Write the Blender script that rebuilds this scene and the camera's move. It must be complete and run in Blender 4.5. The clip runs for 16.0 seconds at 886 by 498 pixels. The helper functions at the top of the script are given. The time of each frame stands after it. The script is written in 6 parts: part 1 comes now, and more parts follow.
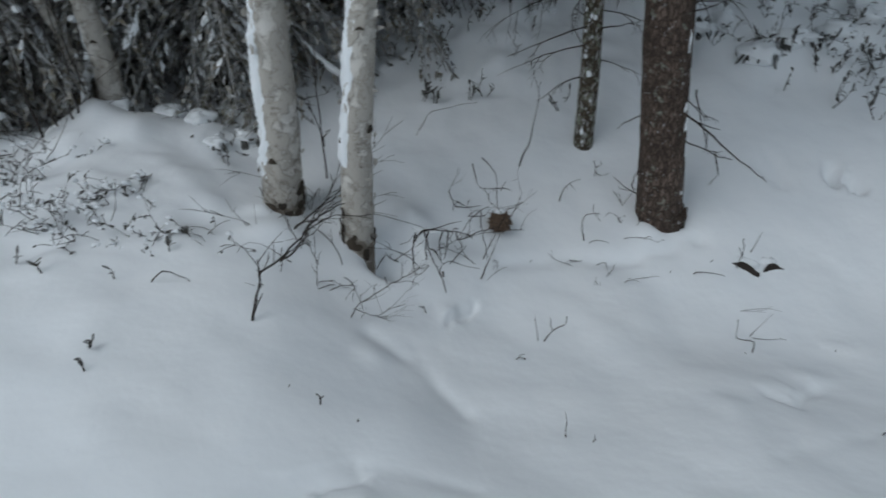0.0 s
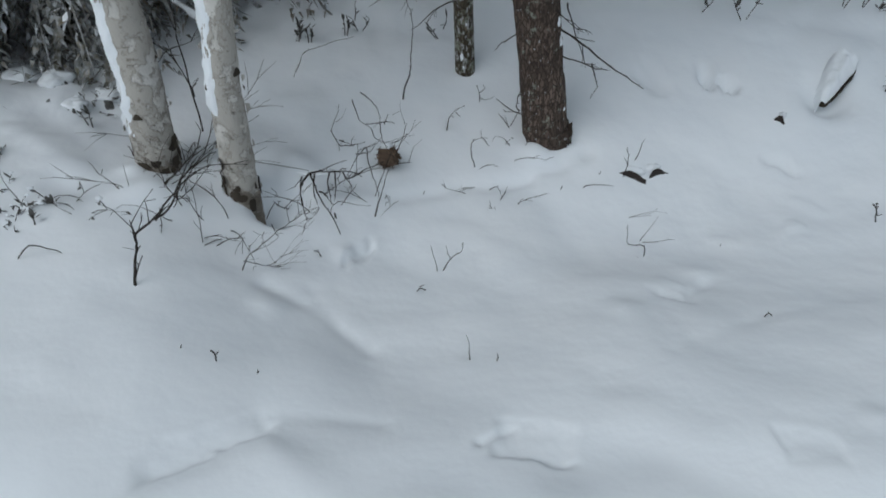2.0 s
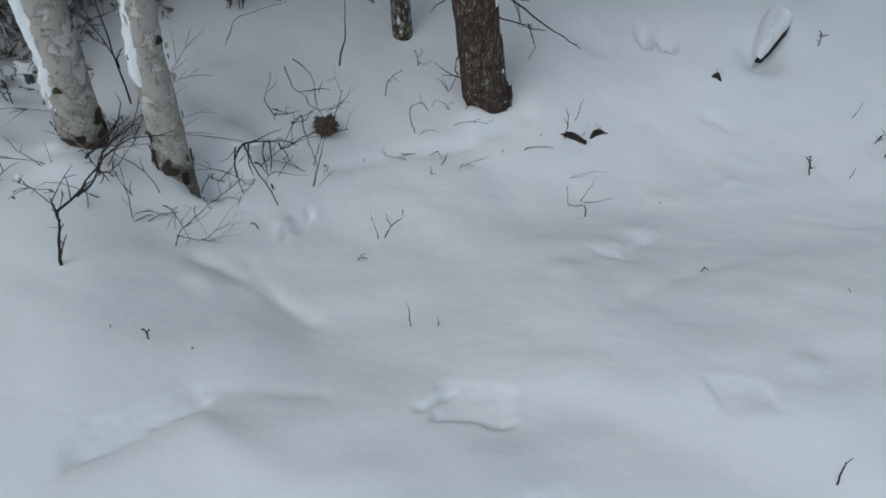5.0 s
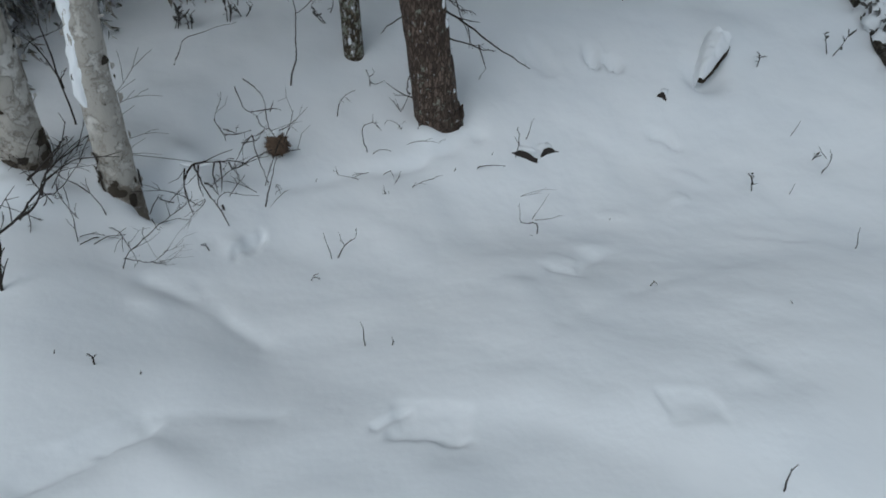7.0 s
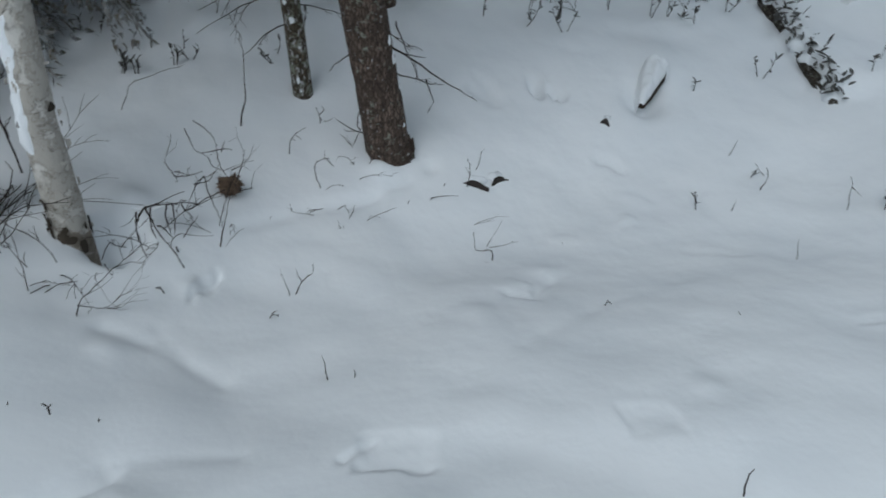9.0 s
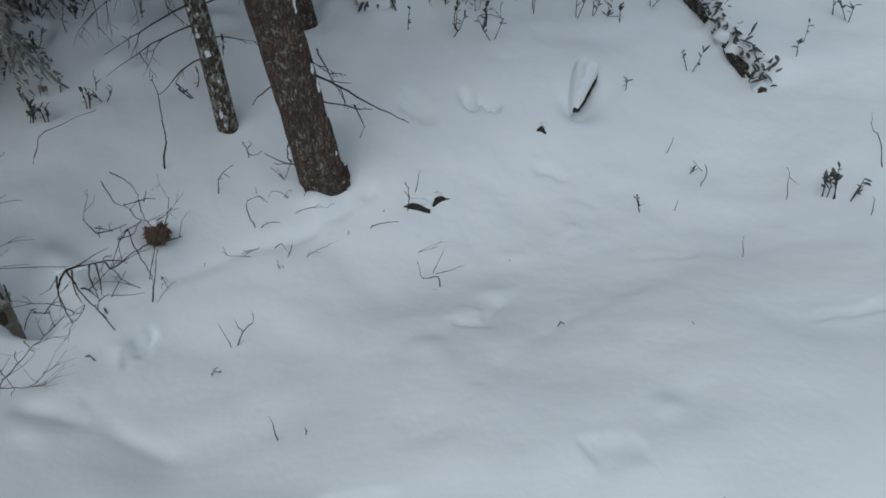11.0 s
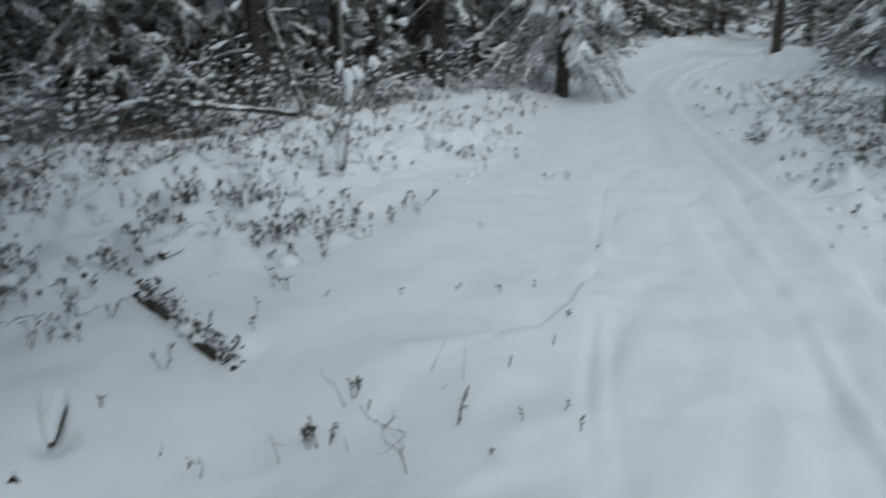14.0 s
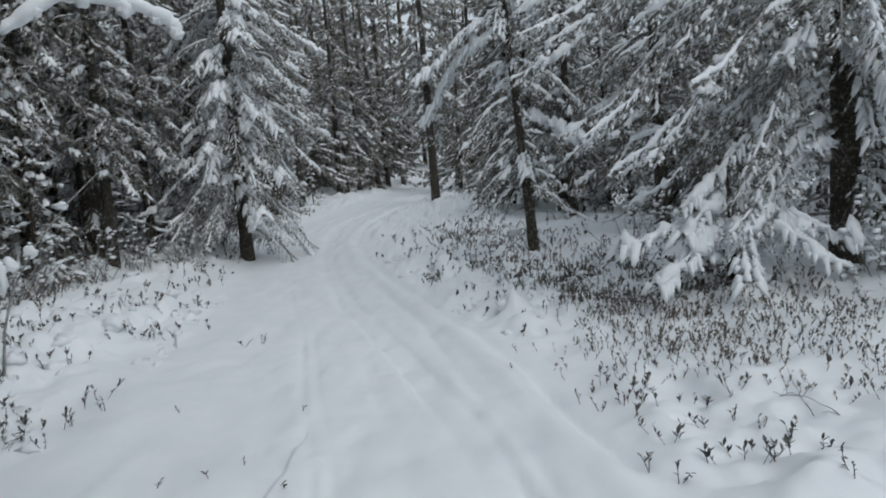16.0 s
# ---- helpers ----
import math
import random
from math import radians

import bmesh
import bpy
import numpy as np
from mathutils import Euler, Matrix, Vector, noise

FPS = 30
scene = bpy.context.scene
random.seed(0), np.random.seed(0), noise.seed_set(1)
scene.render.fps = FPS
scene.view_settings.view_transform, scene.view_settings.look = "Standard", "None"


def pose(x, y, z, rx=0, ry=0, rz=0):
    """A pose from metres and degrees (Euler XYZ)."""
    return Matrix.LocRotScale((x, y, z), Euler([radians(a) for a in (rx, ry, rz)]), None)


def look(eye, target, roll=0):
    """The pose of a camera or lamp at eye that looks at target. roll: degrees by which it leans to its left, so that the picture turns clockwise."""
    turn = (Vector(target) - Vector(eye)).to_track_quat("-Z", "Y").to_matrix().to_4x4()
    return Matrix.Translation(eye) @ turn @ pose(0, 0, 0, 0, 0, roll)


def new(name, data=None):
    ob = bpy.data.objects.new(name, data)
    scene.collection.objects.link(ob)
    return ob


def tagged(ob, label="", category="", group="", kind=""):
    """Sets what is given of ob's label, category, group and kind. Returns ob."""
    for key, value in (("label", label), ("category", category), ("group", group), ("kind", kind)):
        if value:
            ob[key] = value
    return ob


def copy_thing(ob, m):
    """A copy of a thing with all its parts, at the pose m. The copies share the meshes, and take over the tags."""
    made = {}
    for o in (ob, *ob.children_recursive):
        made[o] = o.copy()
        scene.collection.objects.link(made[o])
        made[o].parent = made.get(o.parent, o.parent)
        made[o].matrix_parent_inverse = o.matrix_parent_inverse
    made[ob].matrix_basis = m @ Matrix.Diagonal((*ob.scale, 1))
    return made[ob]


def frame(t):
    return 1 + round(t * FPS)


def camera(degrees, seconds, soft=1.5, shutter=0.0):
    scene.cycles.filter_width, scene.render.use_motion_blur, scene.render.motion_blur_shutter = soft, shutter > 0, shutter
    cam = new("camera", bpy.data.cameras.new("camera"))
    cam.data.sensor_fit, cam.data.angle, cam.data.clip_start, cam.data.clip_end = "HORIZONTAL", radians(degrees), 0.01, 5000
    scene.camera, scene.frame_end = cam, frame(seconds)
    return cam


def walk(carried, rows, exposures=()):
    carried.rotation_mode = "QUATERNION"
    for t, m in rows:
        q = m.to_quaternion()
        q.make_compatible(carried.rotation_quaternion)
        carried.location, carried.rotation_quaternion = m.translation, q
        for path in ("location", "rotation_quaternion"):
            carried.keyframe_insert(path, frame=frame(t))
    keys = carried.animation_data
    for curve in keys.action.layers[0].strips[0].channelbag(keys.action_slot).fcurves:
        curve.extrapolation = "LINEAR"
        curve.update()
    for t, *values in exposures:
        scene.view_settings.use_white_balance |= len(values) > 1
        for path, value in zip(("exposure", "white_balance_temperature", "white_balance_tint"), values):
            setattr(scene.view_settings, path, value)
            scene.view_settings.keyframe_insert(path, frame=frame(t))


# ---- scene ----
cam = camera(61.9, 16.0, soft=1.7, shutter=0.5)
PATH = [
    (0, (0.1, -0.051, 1.35), (0.062, 1.589, 0.205), 1.2),
    (0.5, (0.133, -0.054, 1.338), (0.225, 1.591, 0.204), 1.0),
    (1, (0.153, -0.041, 1.325), (0.322, 1.582, 0.169), 0.1),
    (1.5, (0.166, -0.04, 1.306), (0.352, 1.537, 0.09), -0.6),
    (2, (0.176, -0.05, 1.304), (0.362, 1.491, 0.042), -0.6),
    (2.5, (0.193, -0.061, 1.287), (0.384, 1.436, -0.026), -0.2),
    (3, (0.182, -0.052, 1.278), (0.387, 1.403, -0.078), 0.2),
    (3.5, (0.198, -0.048, 1.277), (0.411, 1.377, -0.11), 0.6),
    (4, (0.221, -0.05, 1.283), (0.468, 1.398, -0.074), -0.1),
    (6.5, (0.241, -0.05, 1.277), (0.603, 1.424, -0.025), 1.6),
    (7, (0.241, -0.057, 1.283), (0.651, 1.421, 0.0), 2.0),
    (7.5, (0.234, -0.059, 1.281), (0.663, 1.427, 0.013), 2.1),
    (8, (0.232, -0.057, 1.281), (0.657, 1.436, 0.019), 2.2),
    (8.5, (0.235, -0.066, 1.289), (0.681, 1.432, 0.04), 2.4),
    (9, (0.231, -0.086, 1.291), (0.769, 1.414, 0.083), 1.8),
    (11.5, (0.321, 0.039, 1.353), (1.011, 1.478, 0.148), -0.6),
    (12, (0.332, 0.003, 1.384), (1.121, 1.469, 0.275), 0.1),
    (12.5, (0.34, -0.039, 1.415), (1.281, 1.413, 0.412), 0.4),
    (13, (0.378, -0.11, 1.47), (1.606, 1.201, 0.592), 0.8),
    (13.5, (0.407, -0.147, 1.502), (1.89, 0.97, 0.76), 0.4),
    (14, (0.416, -0.181, 1.526), (2.119, 0.672, 0.916), -0.5),
    (14.5, (0.425, -0.201, 1.532), (2.273, 0.382, 1.039), -2.1),
    (15, (0.423, -0.23, 1.55), (2.352, 0.122, 1.158), -3.4),
    (15.5, (0.417, -0.234, 1.572), (2.386, -0.042, 1.274), -4.3),
    (16, (0.408, -0.226, 1.572), (2.392, -0.129, 1.334), -4.6),
]
walk(cam, [(t, look(eye, target, roll)) for t, eye, target, roll in PATH], [(0.0, 0.16, 6120, 7), (1.0, 0.34, 6125, 7), (1.5, 0.35, 6130, 7), (3.4, 0.37, 6130, 7), (4.2, 0.22, 6100, 7), (9.0, 0.24, 6080, 6), (12.5, 0.21, 6100, 6), (14.5, 0.12, 6200, 7), (16.0, 0.22, 6400, 9)])


# ---- world and light: an overcast winter sky ----
world = bpy.data.worlds.new("overcast_sky")
scene.world = world
world.use_nodes = True
wn, wl = world.node_tree.nodes, world.node_tree.links
wn.clear()
sky = wn.new("ShaderNodeTexSky")
sky.sky_type = "NISHITA"
sky.sun_disc = False
sky.sun_elevation = radians(50)
sky.sun_rotation = radians(232)
sky.dust_density = 6.0
grey = wn.new("ShaderNodeHueSaturation")
grey.inputs["Saturation"].default_value = 0.16
cloud = wn.new("ShaderNodeMix")
cloud.data_type = "RGBA"
cloud.inputs["Factor"].default_value = 0.75
cloud.inputs["B"].default_value = (5.7, 6.45, 7.15, 1)
back = wn.new("ShaderNodeBackground")
back.inputs["Strength"].default_value = 0.09
wout = wn.new("ShaderNodeOutputWorld")
wl.new(sky.outputs[0], grey.inputs["Color"])
wl.new(grey.outputs[0], cloud.inputs["A"])
wl.new(cloud.outputs["Result"], back.inputs["Color"])
wl.new(back.outputs[0], wout.inputs[0])
sun = new("sun", bpy.data.lights.new("sun", "SUN"))
sun.data.energy = 0.5
sun.data.angle = radians(40)
sun.data.color = (1.0, 0.97, 0.93)
sun.matrix_world = look((-9.0, -7.0, 13.6), (0, 0, 0))


# ---- materials ----
def mat(name, rough=0.8):
    m = bpy.data.materials.new(name)
    m.use_nodes = True
    n, l = m.node_tree.nodes, m.node_tree.links
    b = n["Principled BSDF"]
    b.inputs["Roughness"].default_value = rough
    b.inputs["Specular IOR Level"].default_value = 0.25
    return m, n, l, b


def noise_tex(n, l, scale, detail=4.0, rough=0.55, stretch=None, seed=0.0, objectspace=True):
    tc = n.new("ShaderNodeTexCoord")
    mp = n.new("ShaderNodeMapping")
    mp.inputs["Scale"].default_value = stretch or (1, 1, 1)
    mp.inputs["Location"].default_value = (seed, seed * 0.7, seed * 1.3)
    t = n.new("ShaderNodeTexNoise")
    t.inputs["Scale"].default_value = scale
    t.inputs["Detail"].default_value = detail
    t.inputs["Roughness"].default_value = rough
    l.new(tc.outputs["Object"], mp.inputs["Vector"])
    l.new(mp.outputs[0], t.inputs["Vector"])
    return t.outputs["Fac"]


def ramp(n, l, fac, stops):
    r = n.new("ShaderNodeValToRGB")
    e = r.color_ramp.elements
    while len(e) < len(stops):
        e.new(0.5)
    for k, (p, c) in enumerate(stops):
        e[k].position, e[k].color = p, (*c, 1) if len(c) == 3 else c
    l.new(fac, r.inputs[0])
    return r.outputs["Color"]


def mix(n, l, fac, a, b):
    x = n.new("ShaderNodeMix")
    x.data_type = "RGBA"
    for key, value in (("Factor", fac), ("A", a), ("B", b)):
        if isinstance(value, (int, float)):
            x.inputs[key].default_value = value
        elif isinstance(value, tuple):
            x.inputs[key].default_value = (*value, 1)
        else:
            l.new(value, x.inputs[key])
    return x.outputs["Result"]


def bump(n, l, b, height, strength, distance, normal=None):
    x = n.new("ShaderNodeBump")
    x.inputs["Strength"].default_value = strength
    x.inputs["Distance"].default_value = distance
    l.new(height, x.inputs["Height"])
    if normal:
        l.new(normal, x.inputs["Normal"])
    l.new(x.outputs[0], b.inputs["Normal"])
    return x.outputs[0]


def snow_material(name, fine):
    m, n, l, b = mat(name, 0.75)
    c = ramp(n, l, noise_tex(n, l, 2.2, 5), [(0.3, (0.80, 0.83, 0.86)), (0.7, (0.86, 0.88, 0.90))])
    l.new(c, b.inputs["Base Color"])
    x = bump(n, l, b, noise_tex(n, l, 7.0, 4, 0.45), 0.25, 0.03)
    bump(n, l, b, noise_tex(n, l, fine, 3, 0.6), 0.07, 0.003, x)
    return m


SNOW = snow_material("snow", 160.0)
CLUMP = snow_material("clump_snow", 60.0)


def birch_material():
    m, n, l, b = mat("birch_bark", 0.75)
    c = ramp(n, l, noise_tex(n, l, 7.0, 5, 0.6), [(0.30, (0.36, 0.335, 0.30)), (0.48, (0.55, 0.53, 0.49)), (0.70, (0.68, 0.66, 0.63))])
    flake = noise_tex(n, l, 17.0, 7, 0.55, (1, 1, 0.8), 4.0)
    edge = ramp(n, l, flake, [(0.42, (0, 0, 0)), (0.50, (1, 1, 1))])
    c = mix(n, l, edge, c, (0.42, 0.395, 0.355))
    rim = ramp(n, l, flake, [(0.455, (0, 0, 0)), (0.485, (0.40, 0.40, 0.40)), (0.515, (0, 0, 0))])
    c = mix(n, l, rim, c, (0.17, 0.14, 0.11))
    # rough brown bark round the foot
    tc = n.new("ShaderNodeTexCoord")
    sep = n.new("ShaderNodeSeparateXYZ")
    l.new(tc.outputs["Object"], sep.inputs[0])
    foot = n.new("ShaderNodeMath")
    foot.operation = "MULTIPLY_ADD"
    l.new(noise_tex(n, l, 16.0, 6, 0.65, None, 21.0), foot.inputs[0])
    foot.inputs[1].default_value = 0.9
    down = n.new("ShaderNodeMath")
    down.operation = "MULTIPLY"
    down.inputs[1].default_value = -1.0
    l.new(sep.outputs["Z"], down.inputs[0])
    l.new(down.outputs[0], foot.inputs[2])
    c = mix(n, l, ramp(n, l, foot.outputs[0], [(0.40, (0, 0, 0)), (0.46, (0.85, 0.85, 0.85))]), c, (0.15, 0.122, 0.095))
    deep = ramp(n, l, noise_tex(n, l, 24.0, 8, 0.7, (1, 1, 1.1), 14.0), [(0.56, (0, 0, 0)), (0.66, (0.8, 0.8, 0.8))])
    c = mix(n, l, deep, c, (0.20, 0.17, 0.14))
    band = noise_tex(n, l, 6.0, 6, 0.7, (1.1, 1.1, 6.0), 9.0)
    c = mix(n, l, ramp(n, l, band, [(0.66, (0, 0, 0)), (0.72, (1, 1, 1))]), c, (0.09, 0.075, 0.06))
    l.new(c, b.inputs["Base Color"])
    x = bump(n, l, b, edge, 0.9, 0.004)
    x = bump(n, l, b, deep, 0.8, 0.004, x)
    bump(n, l, b, noise_tex(n, l, 90.0, 4, 0.6, (1, 1, 0.6)), 0.6, 0.004, x)
    return m


def bark_material(name, dark, light, lichen=0.0, flecks=0.0):
    m, n, l, b = mat(name, 0.9)
    tc = n.new("ShaderNodeTexCoord")
    mp = n.new("ShaderNodeMapping")
    mp.inputs["Scale"].default_value = (1, 1, 0.36)
    v = n.new("ShaderNodeTexVoronoi")
    v.feature = "DISTANCE_TO_EDGE"
    v.inputs["Scale"].default_value = 80.0
    w = n.new("ShaderNodeTexVoronoi")
    w.inputs["Scale"].default_value = 80.0
    warp = n.new("ShaderNodeTexNoise")
    warp.inputs["Scale"].default_value = 40.0
    warp.inputs["Detail"].default_value = 4.0
    push = n.new("ShaderNodeVectorMath")
    push.operation = "MULTIPLY_ADD"
    l.new(tc.outputs["Object"], warp.inputs["Vector"])
    l.new(warp.outputs["Color"], push.inputs[0])
    push.inputs[1].default_value = (0.022, 0.022, 0.05)
    l.new(tc.outputs["Object"], push.inputs[2])
    l.new(push.outputs[0], mp.inputs["Vector"])
    l.new(mp.outputs[0], v.inputs["Vector"])
    l.new(mp.outputs[0], w.inputs["Vector"])
    edge = ramp(n, l, v.outputs["Distance"], [(0.0, (0, 0, 0)), (0.18, (1, 1, 1))])
    scale = n.new("ShaderNodeSeparateColor")
    l.new(w.outputs["Color"], scale.inputs[0])
    tone = mix(n, l, scale.outputs[0], dark, light)
    c = mix(n, l, edge, tuple(0.55 * k for k in dark), tone)
    c = mix(n, l, ramp(n, l, noise_tex(n, l, 6.0, 4), [(0.35, (0, 0, 0)), (0.7, (0.6, 0.6, 0.6))]), c, tuple(0.7 * k for k in dark))
    if lichen:
        k = ramp(n, l, noise_tex(n, l, 30.0, 5, 0.7, None, 3.0), [(0.62 - 0.1 * lichen, (0, 0, 0)), (0.70 - 0.1 * lichen, (1, 1, 1))])
        c = mix(n, l, k, c, (0.24, 0.25, 0.20))
    if flecks:
        k = ramp(n, l, noise_tex(n, l, 75.0, 3, 0.6, (1, 1, 0.5), 7.0), [(0.66 - 0.10 * flecks, (0, 0, 0)), (0.72 - 0.10 * flecks, (1, 1, 1))])
        c = mix(n, l, k, c, (0.42, 0.41, 0.40))
    l.new(c, b.inputs["Base Color"])
    x = bump(n, l, b, edge, 0.8, 0.006)
    bump(n, l, b, noise_tex(n, l, 140.0, 3), 0.5, 0.003, x)
    return m


def island_material(name, stops, rough=0.7, vary=0.0):
    """Colour that differs from piece to piece of one mesh."""
    m, n, l, b = mat(name, rough)
    g = n.new("ShaderNodeNewGeometry")
    c = ramp(n, l, g.outputs["Random Per Island"], stops)
    k = noise_tex(n, l, 40.0, 3)
    c = mix(n, l, ramp(n, l, k, [(0.35, (0, 0, 0)), (0.75, (vary, vary, vary))]), c, (0.55, 0.57, 0.60))
    l.new(c, b.inputs["Base Color"])
    return m


BIRCH = birch_material()
SPRUCE_BARK = bark_material("spruce_bark", (0.074, 0.054, 0.044), (0.196, 0.144, 0.114), 0.26, 0.05)
LICHEN_BARK = bark_material("lichen_bark", (0.07, 0.055, 0.04), (0.17, 0.14, 0.10), 1.0, 1.0)
FOREST_BARK = bark_material("forest_bark", (0.05, 0.042, 0.034), (0.12, 0.10, 0.08), 0.6, 0.3)
TWIG = island_material("twig_bark", [(0.0, (0.014, 0.012, 0.011)), (1.0, (0.046, 0.037, 0.032))], 0.8)
DEADWOOD = island_material("dead_branch", [(0.0, (0.06, 0.052, 0.042)), (1.0, (0.17, 0.155, 0.13))], 0.85, 0.75)
NEEDLE = island_material("spruce_needles", [(0.0, (0.055, 0.052, 0.034)), (0.5, (0.115, 0.104, 0.070)), (0.85, (0.15, 0.125, 0.085)), (1.0, (0.20, 0.165, 0.112))], 0.6, 0.8)
FROSTED = island_material("frosted_needles", [(0.0, (0.046, 0.039, 0.022)), (0.45, (0.105, 0.086, 0.050)), (0.76, (0.175, 0.140, 0.086)), (0.82, (0.46, 0.45, 0.43)), (1.0, (0.68, 0.69, 0.70))], 0.7, 0.6)
LEAF = island_material("frozen_leaf", [(0.0, (0.020, 0.020, 0.016)), (0.6, (0.042, 0.038, 0.029)), (1.0, (0.085, 0.064, 0.044))], 0.6, 0.25)
HEATH = island_material("heath_leaf", [(0.0, (0.034, 0.027, 0.018)), (0.5, (0.080, 0.060, 0.037)), (1.0, (0.165, 0.118, 0.070))], 0.7, 0.3)
NEST = island_material("brown_clump", [(0.0, (0.060, 0.042, 0.031)), (1.0, (0.18, 0.125, 0.088))], 0.9)

# ---- terrain ----
def vnoise(x, y, seed=0):
    x, y = np.asarray(x, float), np.asarray(y, float)
    xi, yi = np.floor(x).astype(np.int64), np.floor(y).astype(np.int64)
    u, v = x - xi, y - yi
    u, v = u * u * u * (u * (6 * u - 15) + 10), v * v * v * (v * (6 * v - 15) + 10)

    def h(a, b):
        k = (a * 374761393 + b * 668265263 + seed * 974711) & 0xFFFFFFFF
        k = ((k ^ (k >> 13)) * 1274126177) & 0xFFFFFFFF
        return ((k ^ (k >> 16)) & 0xFFFF) / 65535.0 - 0.5

    return (h(xi, yi) * (1 - u) + h(xi + 1, yi) * u) * (1 - v) + (h(xi, yi + 1) * (1 - u) + h(xi + 1, yi + 1) * u) * v


def hill(x, y, cx, cy, sx, sy, turn=0.0, power=1.0):
    c, s = math.cos(math.radians(turn)), math.sin(math.radians(turn))
    u, v = (c * (x - cx) + s * (y - cy)) / sx, (-s * (x - cx) + c * (y - cy)) / sy
    return np.exp(-((u * u + v * v) ** power))


def smooth(a):
    a = np.clip(a, 0, 1)
    return a * a * (3 - 2 * a)


TRAIL_X = np.linspace(-90, 120, 841)
TRAIL_Y = np.interp(TRAIL_X, [-90, -30, -10, 0, 3, 5, 7.2, 9.5, 12.2, 16, 20.5, 25, 33, 42, 60, 120], [-30, -8, -3.2, -0.8, 0.05, 0.55, 1.05, 1.75, 2.45, 3.2, 3.75, 3.6, 3.1, 2.8, 2.0, -2])
TRAIL_Y = np.convolve(np.pad(TRAIL_Y, 8, mode="edge"), np.hanning(19)[1:-1] / np.hanning(19)[1:-1].sum(), mode="valid")


def trail(x):
    return np.interp(x, TRAIL_X, TRAIL_Y)


def half_width(x):
    """Half the width of the driven trail."""
    return np.interp(x, [4, 7, 9.5, 12.5, 16, 22, 30, 60], [1.02, 0.98, 0.88, 0.72, 0.70, 0.85, 0.95, 1.1])


def away(x, y, pts):
    """Distance on plan from a line of points."""
    d = np.full(np.shape(x), 99.0)
    for (ax, ay), (bx, by) in zip(pts, pts[1:]):
        f = np.clip(((x - ax) * (bx - ax) + (y - ay) * (by - ay)) / ((bx - ax) ** 2 + (by - ay) ** 2), 0, 1)
        d = np.minimum(d, np.hypot(x - ax - f * (bx - ax), y - ay - f * (by - ay)))
    return d


def beyond(x, y, pts):
    """Signed distance on plan from a line of points, positive on its left."""
    best, out = np.full(np.shape(x), 99.0), np.full(np.shape(x), 99.0)
    for (ax, ay), (bx, by) in zip(pts, pts[1:]):
        ln = math.hypot(bx - ax, by - ay)
        f = np.clip(((x - ax) * (bx - ax) + (y - ay) * (by - ay)) / ln ** 2, 0, 1)
        d = np.hypot(x - ax - f * (bx - ax), y - ay - f * (by - ay))
        side = np.where((bx - ax) * (y - ay) - (by - ay) * (x - ax) > 0, 1.0, -1.0)
        out, best = np.where(d < best, d * side, out), np.minimum(d, best)
    return out


def heath(x, y):
    """How thickly low shrubs grow, 0 to 1."""
    o = y - trail(x)
    d = np.where(o > 0, smooth((y - 2.8 + 0.10 * np.clip(x, 0, 6) - 0.6 * smooth((x - 7) / 6)) / 1.2) * smooth((o - half_width(x) - 0.25) / 0.7), smooth((-o - half_width(x) - 0.12) / 0.6))
    d = np.maximum(d, 0.55 * smooth((-x - 0.45) / 0.5) * smooth((y - 1.45) / 0.5))
    return d * np.clip(0.62 + 1.3 * vnoise(x * 0.7, y * 0.7, 5) + 0.3 * smooth((x - 5) / 5), 0, 1)


